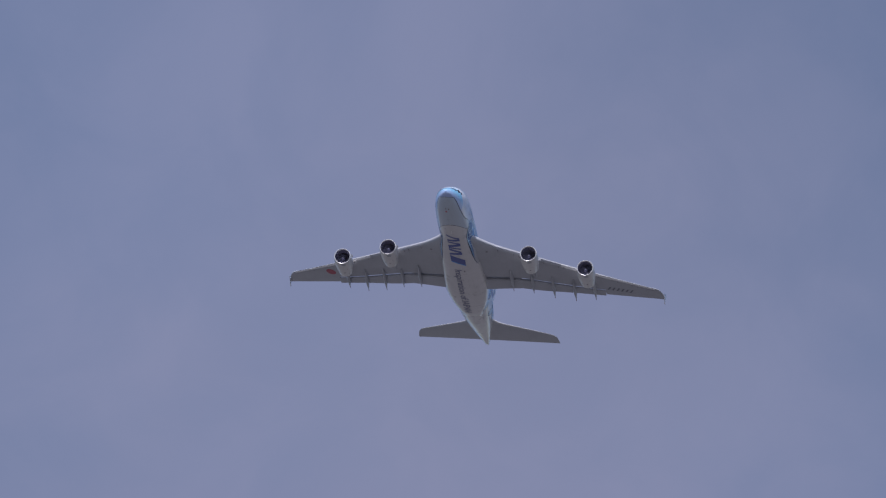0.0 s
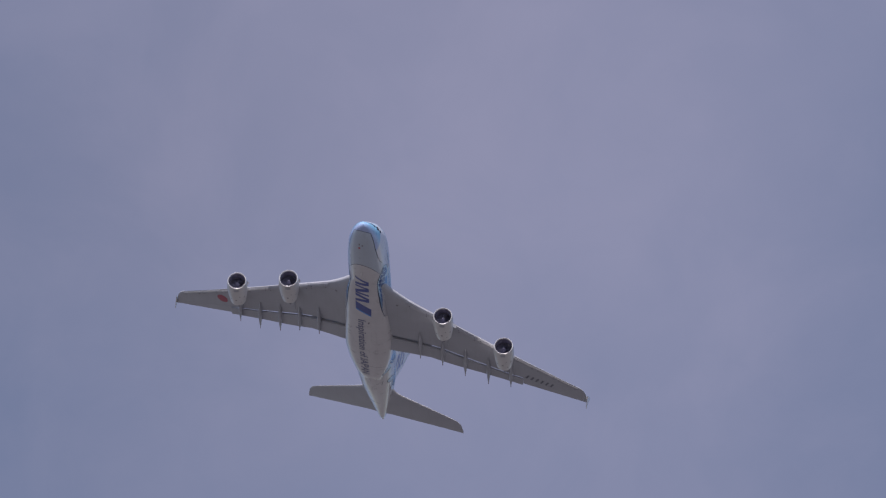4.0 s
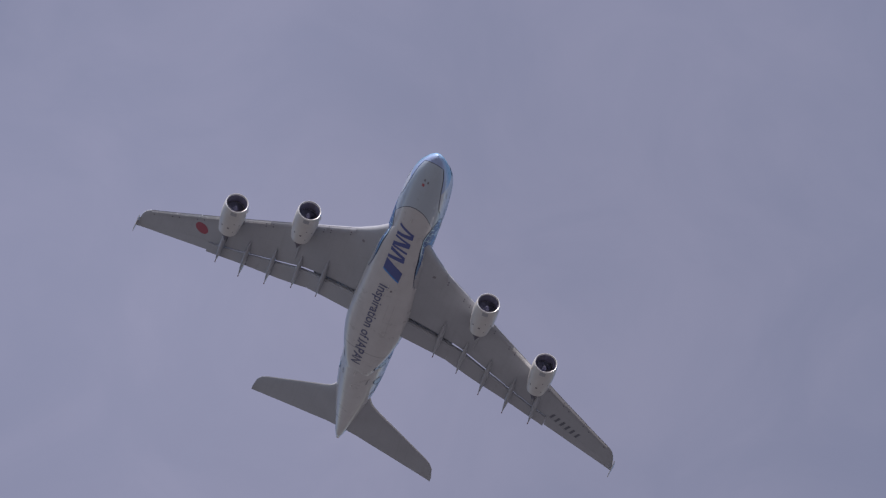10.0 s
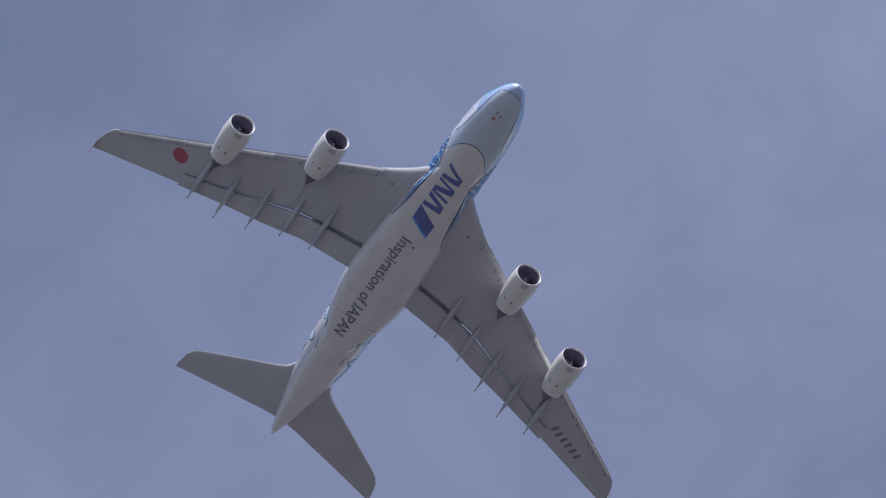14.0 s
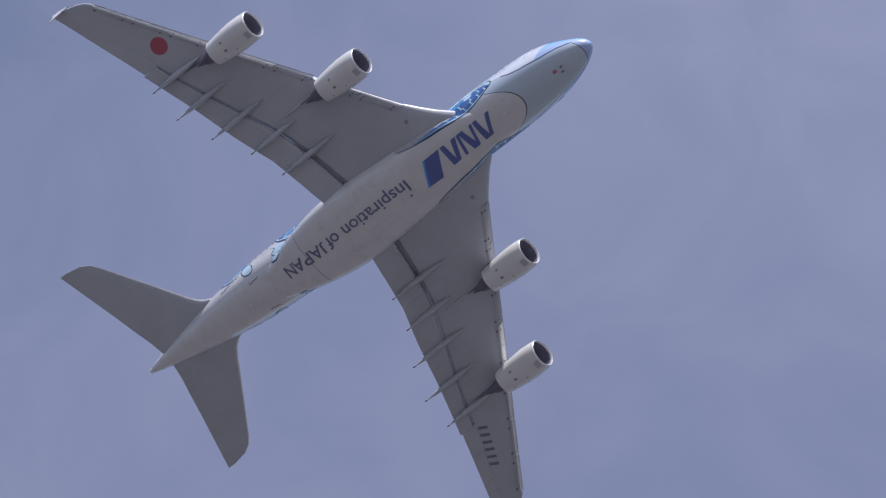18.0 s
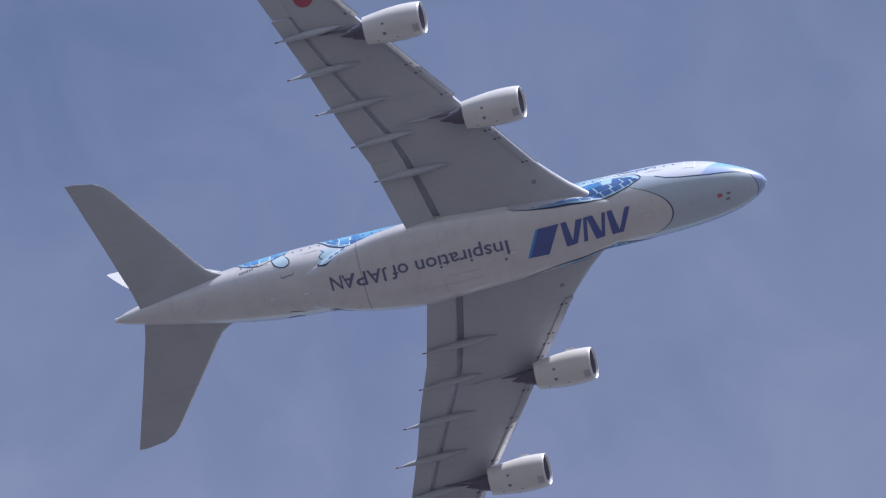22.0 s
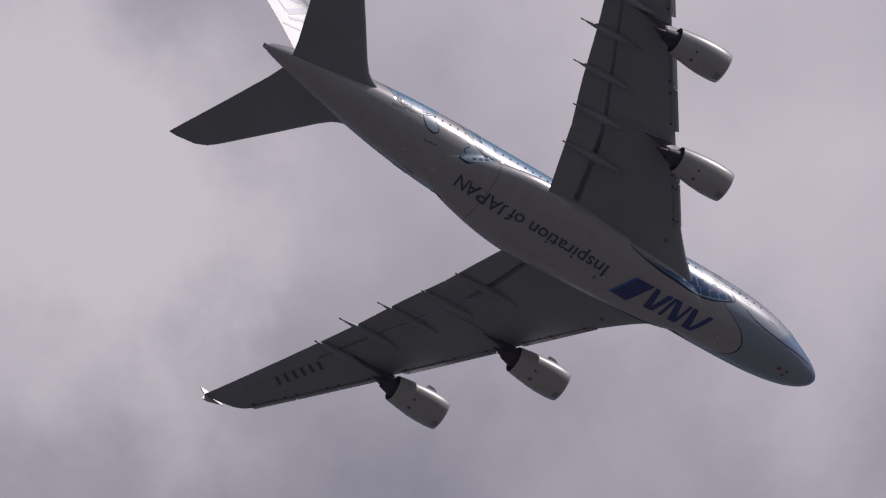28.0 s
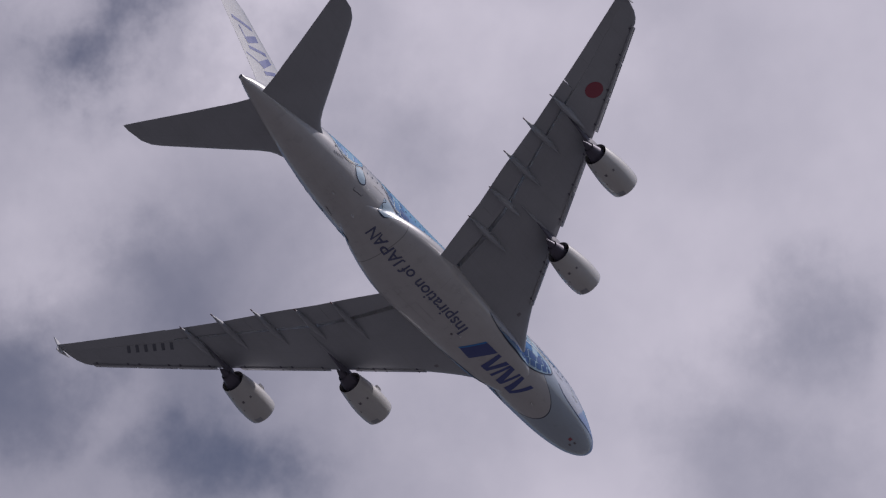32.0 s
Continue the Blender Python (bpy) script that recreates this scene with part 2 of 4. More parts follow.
def livery(name, pale):
    """White belly, pale blue chin, blue shell with white joints on the upper sides, dark outlines."""
    mat = bpy.data.materials.new(name)
    mat.use_nodes = True
    k = Nodes(mat.node_tree)
    place = k.add("ShaderNodeTexCoord").outputs["Object"]
    xyz = k.add("ShaderNodeSeparateXYZ", Vector=place)
    x, y, z = (xyz.outputs[n] for n in range(3))
    aft = k.math("SUBTRACT", MID, x)  # metres behind the nose tip
    side = k.math("ABSOLUTE", y)
    # the big shell and the small one behind it: lower and upper edge
    low = k.along(aft, [(0, 9.0), (12.6, 9.0), (12.8, -1.5), (13.5, -2.1), (14.25, -2.5), (15.5, -2.93), (16.9, -3.2), (18.7, -3.67), (21.5, -3.92), (24.0, -3.91), (26.0, -3.68), (27.5, -2.6), (36, -1.95), (43.3, -2.05),
                        (45.4, -1.58), (46.5, -0.9), (47.4, 0.54), (48.6, 2.4), (49.0, 9.0), (72, 9.0)])
    high = k.along(aft, [(0, -9.0), (12.6, -9.0), (12.8, -1.45), (13.1, -0.85), (13.9, -0.42), (15.0, -0.15), (16.0, 0.3), (17.4, 1.8), (18.2, 9.0), (72, 9.0)])
    small = k.along(aft, [(0, 9.0), (50.9, 9.0), (51.1, 1.3), (51.4, 0.6), (52.4, -0.1), (53.2, -0.4), (54.1, -0.62), (55.2, -0.3), (56.1, 0.35), (57.0, 1.6), (57.6, 2.6), (58.2, 9.0), (72, 9.0)])
    over = k.math("MAXIMUM", k.math("MINIMUM", k.math("SUBTRACT", z, low), k.math("SUBTRACT", high, z)), k.math("SUBTRACT", z, small))
    shell = k.step(over, 0.0, 0.04)
    # shell blue turns to brighter cyan higher up, grazing sun painted in
    sun_tone = k.step(z, -1.6, 1.7)
    blue = k.mix(sun_tone, (0.055, 0.22, 0.52, 1), (0.20, 0.56, 0.84, 1))
    front = k.math("MULTIPLY", k.math("SUBTRACT", 1.0, k.step(aft, 27.5, 28.5)), k.math("SUBTRACT", 1.0, k.step(z, 1.0, 1.8)))
    blue = k.mix(front, blue, k.mix(k.step(aft, 18.0, 21.0), (0.46, 0.68, 0.84, 1), (0.13, 0.28, 0.50, 1)))
    blue = k.mix(k.math("MULTIPLY", k.step(aft, 50.0, 51.0), k.math("SUBTRACT", 1.0, k.step(z, -0.35, 0.05))), blue, (0.52, 0.46, 0.36, 1))
    # front arc of the belly
    wide = k.math("MULTIPLY", side, side)
    arc = k.math("SUBTRACT", k.math("MULTIPLY_ADD", k.math("MULTIPLY_ADD", wide, 0.0175, 0.31), wide, 9.95), aft)
    chin = k.step(arc, -0.02, 0.02)
    edge = k.math("MULTIPLY", k.math("SUBTRACT", k.step(arc, -0.18, -0.14), chin), k.math("SUBTRACT", 1.0, k.step(z, -2.7, -2.5)))
    # mouth line running into the ring of the blue nose
    mouth = k.math("SUBTRACT", z, k.along(aft, [(0, -2.0), (1.0, -2.1), (1.85, -2.22), (2.6, -2.4), (4.0, -2.58), (5.6, -2.74), (7.1, -2.7), (8.6, -2.62), (10.1, -2.36), (11.4, -1.78), (12.7, -1.3), (16, -0.6), (18, -0.5), (72, -0.5)]))
    lip = k.math("MULTIPLY", k.math("SUBTRACT", k.step(mouth, -0.09, -0.06), k.step(mouth, 0.06, 0.09)), k.math("SUBTRACT", k.step(aft, 1.7, 1.9), k.step(aft, 11.2, 11.4)))
    ring = k.math("SUBTRACT", aft, k.math("MULTIPLY_ADD", k.math("MAXIMUM", k.math("ADD", z, 2.72), 0.0), 1.75, 0.78))
    below = k.math("SUBTRACT", 1.0, k.step(mouth, 0.0, 0.05))
    nose = k.math("MULTIPLY", k.math("SUBTRACT", 1.0, k.step(ring, -0.02, 0.02)), below)
    nring = k.math("MULTIPLY", k.math("SUBTRACT", k.step(ring, -0.02, 0.02), k.step(ring, 0.13, 0.17)), below)
    brow = k.step(k.math("ADD", aft, k.math("MULTIPLY", z, 0.68)), 4.3, 4.9)
    crown = k.step(z, 1.4, 2.6)
    # sky-blue face; the lilac low down paints in a reflection near the mouth
    face = k.mix(brow, k.mix(k.step(z, -2.2, -0.4), (0.38, 0.50, 0.78, 1), (0.22, 0.56, 0.84, 1)), k.mix(crown, (0.70, 0.74, 0.84, 1), (0.24, 0.56, 0.80, 1)))
    head = k.mix(below, face, (0.46, 0.54, 0.635, 1))
    soil = k.noise(place, 0.5, 4.0, 0.6)
    grime = k.noise(k.vector("MULTIPLY", place, (0.16, 1.3, 1.1)).outputs[0], 1.0, 6.0, 0.65)
    white = k.mix(k.step(soil, 0.3, 0.7), tuple(c * 0.93 for c in pale) + (1,), pale + (1,))
    dark = (0.02, 0.035, 0.09, 1)
    colour = k.mix(chin, white, head)
    colour = k.mix(edge, colour, dark)
    colour = k.mix(shell, colour, blue)
    # grey root fillet between the shell and the wing
    root = k.math("SUBTRACT", z, k.along(aft, [(0, 9.0), (18.6, 9.0), (18.9, -2.95), (19.5, -3.18), (21.5, -3.63), (24.0, -3.86), (26.5, -3.86), (27.2, -2.9), (29.0, -1.5), (30.0, 9.0), (72, 9.0)]))
    fillet = k.math("MULTIPLY", k.step(root, 0.0, 0.05), k.math("SUBTRACT", 1.0, k.step(z, -1.7, -1.6)))
    colour = k.mix(fillet, colour, (0.41, 0.42, 0.46, 1))
    colour = k.mix(lip, colour, dark)
    colour = k.mix(nose, colour, (0.36, 0.45, 0.70, 1))
    colour = k.mix(nring, colour, dark)
    # panel joints round the barrel
    frac = k.math("FRACT", k.math("MULTIPLY", aft, 1 / 4.35))
    seam = k.math("SUBTRACT", 1.0, k.step(k.math("ABSOLUTE", k.math("SUBTRACT", frac, 0.5)), 0.003, 0.008))
    back = k.math("SUBTRACT", 1.0, k.step(k.math("ABSOLUTE", k.math("SUBTRACT", aft, 43.45)), 0.04, 0.08))
    seam = k.math("ADD", seam, k.math("MULTIPLY", back, 5.0))
    colour = k.mix(k.math("MULTIPLY", seam, 0.12), colour, (0.2, 0.2, 0.22, 1))
    colour = k.mix(k.math("MULTIPLY", k.step(grime, 0.48, 0.75), 0.10), colour, (0.3, 0.28, 0.26, 1))
    shade = k.add("ShaderNodeBsdfPrincipled", Base_Color=colour)
    k.link(shade.inputs["Roughness"], k.math("MULTIPLY_ADD", soil, 0.15, 0.22))
    shade.inputs["Coat Weight"].default_value = 0.9
    shade.inputs["Coat Roughness"].default_value = 0.07
    k.link(k.add("ShaderNodeOutputMaterial").inputs[0], shade.outputs[0])
    return mat


SKIN = livery("fuselage_paint", (0.63, 0.625, 0.64))
WHITE = material("white_paint", (0.78, 0.775, 0.78), 0.28, grain=0.10, size=1.2, coat=0.7)
COWL = material("cowl_paint", (0.66, 0.655, 0.65), 0.34, grain=0.14, size=1.1, coat=0.25)
GREY = material("grey_wing_paint", (0.415, 0.432, 0.473), 0.36, grain=0.14, size=1.6, panels=True)
FLAP = material("grey_flap_paint", (0.419, 0.435, 0.476), 0.38, grain=0.14, size=1.4)
SLAT = material("grey_slat_paint", (0.39, 0.40, 0.44), 0.30, 0.0, grain=0.12)
# bare leading edges, coloured almost white to carry the sun's bright line
BARE = material("sun_whitened_metal_edge", (0.88, 0.87, 0.87), 0.27, 0.15, grain=0.1)
CHROME = material("polished_inlet_lip", (0.90, 0.89, 0.89), 0.30, 0.25, grain=0.05)
DUCT = material("dark_inlet_duct", (0.17, 0.165, 0.235), 0.7, grain=0.15)
LINER = material("grey_plate_paint", (0.221, 0.208, 0.234), 0.5, grain=0.1)
FAN = material("titanium_fan", (0.18, 0.18, 0.26), 0.8, 0.0, grain=0.2, size=0.3)
HOT = material("heat_stained_nozzle", (0.125, 0.115, 0.155), 0.5, 0.3, grain=0.35, size=0.5)
VENT = material("dull_vent_paint", (0.26, 0.25, 0.28), 0.6, grain=0.2)
SEAM = material("panel_seam_sealant", (0.49, 0.48, 0.50), 0.6, grain=0.2)
PYLON = material("dark_pylon_paint", (0.156, 0.150, 0.195), 0.5, grain=0.2)
# dark colour standing in for the shade deep in the bypass duct
DUCT_SHADE = material("dark_duct_shade", (0.12, 0.12, 0.145), 0.7, grain=0.3)
NIB = material("brown_nib_paint", (0.24, 0.14, 0.16), 0.5, grain=0.2)
RED = material("red_disc_paint", (0.39, 0.085, 0.125), 0.4, grain=0.1)
FADED = material("faded_red_paint", (0.468, 0.130, 0.156), 0.5, grain=0.2)
NAVY = material("navy_paint", (0.095, 0.125, 0.34), 0.35, grain=0.12)
AZURE = material("azure_paint", (0.065, 0.286, 0.715), 0.35, grain=0.1)
LETTER = material("slate_blue_lettering", (0.135, 0.15, 0.26), 0.4, grain=0.15)
INK = material("dark_grey_lettering", (0.16, 0.17, 0.21), 0.45, grain=0.2)
PANE = material("dark_window_pane", (0.03, 0.035, 0.045), 0.08, grain=0.1)
SMOKE = material("smoky_cabin_pane", (0.13, 0.16, 0.22), 0.12, grain=0.1)
TRIM = material("white_door_trim", (0.66, 0.74, 0.80), 0.35, grain=0.06)
OUTLINE = material("dark_blue_outline", (0.02, 0.035, 0.09), 0.4, grain=0.1)
SCUTE = material("deep_blue_scute", (0.045, 0.12, 0.33), 0.3, grain=0.35, size=1.5, coat=0.4)
SCUTE_TOP = material("bright_blue_scute", (0.06, 0.24, 0.55), 0.3, grain=0.3, size=1.5, coat=0.4)
FLIPPER = material("pale_blue_flipper", (0.468, 0.624, 0.780), 0.35, grain=0.15, coat=0.3)
GROUND = material("pale_dry_ground", (0.102, 0.099, 0.102), 0.95, grain=0.5, size=40.0)


# ---- mesh helpers
def bare_edges(ob, mat, forward=0.45):
    """Bare metal, whitened for the sunlit rim, on the faces that look ahead."""
    ob.data.materials.append(mat)
    for f in ob.data.polygons:
        if f.normal.x > forward:
            f.material_index = 1


def mesh_object(name, bm, mat, angle=35):
    me = bpy.data.meshes.new(name)
    bmesh.ops.recalc_face_normals(bm, faces=bm.faces[:])
    bm.to_mesh(me)
    bm.free()
    me.materials.append(mat)
    me.polygons.foreach_set("use_smooth", [True] * len(me.polygons))
    me.set_sharp_from_angle(angle=radians(angle))
    return new(name, me)


def part(name, bm, mat, parent, label="", angle=35):
    ob = mesh_object(name, bm, mat, angle)
    ob.parent = parent
    if label:
        tagged(ob, label)
    return ob


def loft(rings, caps=True, closed=True):
    """A skin through rings of points, all of one count."""
    bm = bmesh.new()
    rows = [[bm.verts.new(p) for p in r] for r in rings]
    n = len(rows[0])
    for a, b in zip(rows, rows[1:]):
        for i in range(n if closed else n - 1):
            j = (i + 1) % n
            try:
                bm.faces.new((a[i], a[j], b[j], b[i]))
            except ValueError:
                pass
    if caps:
        for r in (rows[0], rows[-1]):
            try:
                bm.faces.new(r)
            except ValueError:
                pass
    return bm


def curve_at(stations, x):
    """Smooth values at x through rows of (x, value, value, ...)."""
    rows = np.array(stations, float)
    i = int(np.clip(np.searchsorted(rows[:, 0], x) - 1, 0, len(rows) - 2))
    p1, p2 = rows[i], rows[i + 1]
    h = p2[0] - p1[0]
    t = min(max((x - p1[0]) / h, 0.0), 1.0)

    def slope(a):
        if a == 0:
            return (rows[1, 1:] - rows[0, 1:]) / (rows[1, 0] - rows[0, 0])
        if a == len(rows) - 1:
            return (rows[-1, 1:] - rows[-2, 1:]) / (rows[-1, 0] - rows[-2, 0])
        return (rows[a + 1, 1:] - rows[a - 1, 1:]) / (rows[a + 1, 0] - rows[a - 1, 0])

    m1, m2 = slope(i) * h, slope(i + 1) * h
    t2, t3 = t * t, t * t * t
    return (2 * t3 - 3 * t2 + 1) * p1[1:] + (t3 - 2 * t2 + t) * m1 + (-2 * t3 + 3 * t2) * p2[1:] + (t3 - t2) * m2


def prism(points, axis, low, high, bevel=0.0):
    """A flat outline pulled along an axis from low to high."""
    def put(p, d):
        q = list(p)
        q.insert(axis, d)
        return q
    bm = loft([[put(p, low) for p in points], [put(p, high) for p in points]])
    if bevel:
        bmesh.ops.bevel(bm, geom=bm.edges[:], offset=bevel, segments=2, affect="EDGES", clamp_overlap=True)
    return bm


def spin(profile, centre, axis_slope=0.0, count=48, caps=False, scarf=0.0):
    """A body of revolution about a fore-and-aft axis: profile of (aft, radius); scarf leans its front face down."""
    rings = []
    for a, r in profile:
        lean = scarf * max(0.0, 1 - a / 2.6)
        rings.append([(centre[0] - a + lean * r * math.sin(w), centre[1] + r * math.cos(w), centre[2] + r * math.sin(w) + a * axis_slope)
                      for w in (2 * math.pi * i / count for i in range(count))])
    return loft(rings, caps)


# ---- ground
def build_ground():
    bm = bmesh.new()
    bmesh.ops.create_grid(bm, x_segments=8, y_segments=8, size=20000)
    ob = mesh_object("ground", bm, GROUND)
    tagged(ob, "flat pale dry ground reaching to the horizon", "ground", kind="structure")


build_ground()

# ---- the airliner, x forward, y to its left wing, z up
airliner = new("airliner")
tagged(airliner, "large white and blue four-engined double-deck airliner banking in flight", "airplane")

# aft of the nose, top, bottom, half width
BARREL = [(0.0, -1.57, -1.73, 0.05), (0.25, -1.10, -2.18, 0.58), (0.7, -0.72, -2.58, 1.00), (1.5, -0.20, -3.02, 1.52), (3.0, 0.70, -3.52, 2.17), (5.0, 2.15, -3.86, 2.78),
          (7.0, 3.15, -4.04, 3.16), (9.0, 3.72, -4.13, 3.38), (12.0, 4.10, -4.20, 3.53), (15.0, 4.20, -4.20, 3.57), (30.0, 4.20, -4.20, 3.57), (44.0, 4.20, -4.20, 3.57), (48.0, 4.20, -3.98, 3.53),
          (52.0, 4.18, -3.35, 3.36), (56.0, 4.10, -2.50, 3.02), (60.0, 3.95, -1.52, 2.52), (64.0, 3.65, -0.50, 1.86), (67.0, 3.22, 0.25, 1.27), (69.0, 2.75, 0.72, 0.80), (70.3, 2.20, 1.05, 0.42), (70.6, 1.95, 1.25, 0.28)]


def barrel_point(aft, angle):
    top, bottom, wide = curve_at(BARREL, aft)
    waist = bottom + 0.47 * (top - bottom)
    c, s = math.cos(angle), math.sin(angle)
    tall = top - waist if s > 0 else waist - bottom
    e = 2 / (2.4 if s > 0 else 2.15)
    return (MID - aft, wide * math.copysign(abs(c) ** e, c), waist + tall * math.copysign(abs(s) ** e, s))


def build_fuselage():
    stations = [70.6 * (i / 44) ** 2 for i in range(8)] + list(np.linspace(2.6, 70.6, 110))
    rings = [[barrel_point(a, 2 * math.pi * i / 72) for i in range(72)] for a in sorted(stations)]
    return part("fuselage", loft(rings), SKIN, airliner, "white belly, blue shell pattern along the sides", 60)


# aft, bottom, half width, shoulder height
FAIRING = [(13.6, -3.6, 1.4, -2.9), (15.5, -3.98, 2.15, -2.8), (18.0, -4.27, 2.88, -2.85), (21.0, -4.53, 3.62, -2.72), (25.0, -4.78, 4.05, -2.2), (30.0, -4.95, 4.30, -2.2), (35.0, -5.02, 4.55, -2.3), (38.5, -4.98, 4.55, -2.4),
           (42.0, -4.78, 4.10, -2.5), (45.0, -4.50, 3.42, -2.65), (48.0, -4.08, 2.5, -2.8), (50.5, -3.4, 1.7, -2.8)]


def build_fairing():
    rings = []
    for aft in np.linspace(13.6, 50.5, 64):
        bottom, wide, waist = curve_at(FAIRING, aft)
        ring = []
        for i in range(56):
            w = 2 * math.pi * i / 56
            c, s = math.cos(w), math.sin(w)
            tall = float(np.interp(aft, (13.6, 18.0, 21.0, 26.0), (0.6, 0.5, 0.7, 1.6))) if s > 0 else waist - bottom
            e = 2 / 2.5
            ring.append((MID - aft, wide * math.copysign(abs(c) ** e, c), waist + tall * math.copysign(abs(s) ** e, s)))
        rings.append(ring)
    return part("belly_fairing", loft(rings), SKIN, airliner, "white bulged belly fairing under the wing roots", 60)


fuselage = build_fuselage()
fairing = build_fairing()


# ---- wings
def wing_z(y):
    return -3.02 + 0.122 * y + 0.0009 * y * y


LEAD = [(2.0, 16.6), (4.1, 19.4), (5.5, 20.9), (7.5, 22.8), (38.6, 46.15), (39.1, 46.75), (39.5, 47.6), (39.8, 48.9), (40.0, 50.6)]
TRAIL = [(2.0, 37.3), (4.3, 37.8), (8.0, 38.72), (11.6, 39.7), (16.0, 41.55), (22.0, 43.65), (28.0, 46.05), (30.6, 47.1), (38.6, 50.45), (40.0, 51.1)]
FLAP_LINE = [(2.0, 34.1), (4.5, 34.5), (8.8, 35.4), (13.0, 36.6), (23.5, 41.9), (26.0, 43.1), (30.6, 45.1), (38.6, 49.2), (40.0, 50.8)]
SLAT_LINE = [(2.0, 17.6), (7.5, 23.75), (16.0, 30.05), (38.6, 46.75), (39.3, 47.5), (40.0, 50.75)]


def lin(table, y):
    return float(np.interp(y, [r[0] for r in table], [r[1] for r in table]))


def airfoil(y, aft):
    """Upper and lower height of the wing at a place."""
    a, b = lin(LEAD, y), lin(TRAIL, y)
    chord = max(b - a, 0.05)
    c = min(max((aft - a) / chord, 0.0), 1.0)
    thick = (0.145 - 0.055 * min(y / 20, 1.0)) * chord
    half = 5 * thick * (0.2969 * math.sqrt(c) - 0.126 * c - 0.3516 * c * c + 0.2843 * c ** 3 - 0.1036 * c ** 4)
    half += 0.7 * min(thick, 0.8) * math.sqrt(c) * (1 - c) ** 6
    incidence = (0.015 - 0.0008 * y) * (0.5 - c) * chord
    camber = 0.012 * chord * math.sin(math.pi * c ** 0.8)
    wash = float(np.interp(y, (0.0, 16.0, 28.0, 38.0), (0.45, 0.45, 0.22, 0.0))) * (1 - c)
    mid = wing_z(y) + incidence + camber + wash + 0.12
    return mid + half, mid - half * 0.9


def wing_piece(ys, front, back, hand, shift=lambda y: (0.0, 0.0), droop=0.0, samples=14, round_front=False):
    """A span-wise piece of the wing between two lines across the chord; droop in degrees about its front edge."""
    rings = []
    for y in ys:
        f, b = front(y), back(y)
        upper, lower = [], []
        for i in range(samples + 1):
            s = i / samples
            s = s * s if round_front else s
            aft = f + (b - f) * s
            hi, lo = airfoil(y, aft)
            if not round_front and i == 0 and f > lin(LEAD, y) + 0.3:
                mid = (hi + lo) / 2
                hi, lo = mid + (hi - mid) * 0.55, mid - (mid - lo) * 0.55
            upper.append((aft, hi))
            lower.append((aft, lo))
        loop = upper + lower[::-1]
        hinge = (f, loop[0][1])
        ring = []
        for aft, z in loop:
            bend = radians(lin(droop, y)) if isinstance(droop, list) else radians(droop)
            d, c, s = aft - hinge[0], math.cos(bend), math.sin(bend)
            e = z - hinge[1]
            ring.append((MID - (hinge[0] + d * c + e * s + shift(y)[0]), hand * y, hinge[1] - d * s + e * c + shift(y)[1]))
        rings.append(ring)
    return loft(rings)


FLAP_DROOP = [(4.3, 13.5), (8.0, 5.5), (11.6, 0.8), (16.0, 1.4), (22.0, 2.4), (28.3, 3.4)]


# how far the lower skin stops short of the flap line
COVE = [(4.0, 0.52), (12.0, 0.26), (20.0, 0.11), (27.0, 0.06), (28.2, 0.0)]


def span(a, b, n):
    return list(np.linspace(a, b, n))


def build_wing(hand):
    wing = part("wing", wing_piece(span(2.0, 7.5, 5) + span(9, 38.6, 18) + [39.1, 39.5, 39.8, 39.97], lambda y: lin(LEAD, y) + (0.35 if 7.6 < y < 38.5 else 0.0),
                lambda y: lin(FLAP_LINE, y) - lin(COVE, y) if y < 38.55 else lin(TRAIL, y), hand, samples=26, round_front=True), GREY, airliner, "grey swept wing seen from below")
    bare_edges(wing, BARE, 0.3)

    def dropped(y):
        hi, lo = airfoil(y, lin(FLAP_LINE, y))
        return (0.16, -0.40 * (hi - lo))

    for a, b in ((4.3, 11.585), (11.6, 19.865), (19.88, 28.285)):
        part("flap", wing_piece(span(a, b, 6), lambda y: lin(FLAP_LINE, y) + 0.20, lambda y: lin(TRAIL, y), hand, dropped, FLAP_DROOP), FLAP, wing)
        reach = 1.2 if a < 5 else 0.5
        rings = []
        for y in span(a, b, 6):
            f, lip = lin(FLAP_LINE, y), lin(COVE, y) + 0.1
            near, far = airfoil(y, f - lip)[0] - 0.02, airfoil(y, f + reach)[0] - 0.02
            rings.append([(MID - f + lip, hand * y, near), (MID - f - reach, hand * y, far), (MID - f - reach, hand * y, far - 0.03), (MID - f + lip, hand * y, near - 0.12)])
        part("spoiler", loft(rings), GREY, wing)
    for a, b in ((28.30, 31.5), (31.515, 34.9), (34.915, 38.55)):
        part("aileron", wing_piece(span(a, b, 4), lambda y: lin(FLAP_LINE, y) - 0.06, lambda y: lin(TRAIL, y), hand), FLAP, wing)
    for a, b in ((7.6, 11.6), (11.66, 14.0), (16.4, 20.2), (20.26, 24.6), (26.9, 30.6), (30.66, 34.4), (34.46, 38.3)):
        slat = part("slat", wing_piece(span(a, b, 4), lambda y: lin(LEAD, y) - (0.06 if y < 15 else 0.14 if y < 26 else 0.2), lambda y: lin(SLAT_LINE, y) - 0.1, hand, lambda y: (-0.02, -0.14), 0.0, 12, True), SLAT, wing)
        bare_edges(slat, BARE, 0.22)
        for y in (a + 0.5, b - 0.5):
            f = lin(SLAT_LINE, y)
            z = airfoil(y, f)[1]
            part("slat_track", prism([(MID - f + 0.55, hand * y - 0.09), (MID - f + 0.55, hand * y + 0.09), (MID - f - 0.2, hand * y + 0.09), (MID - f - 0.2, hand * y - 0.09)], 2, z - 0.06, z + 0.1), PYLON, slat)
    return wing


wing_left = build_wing(1)
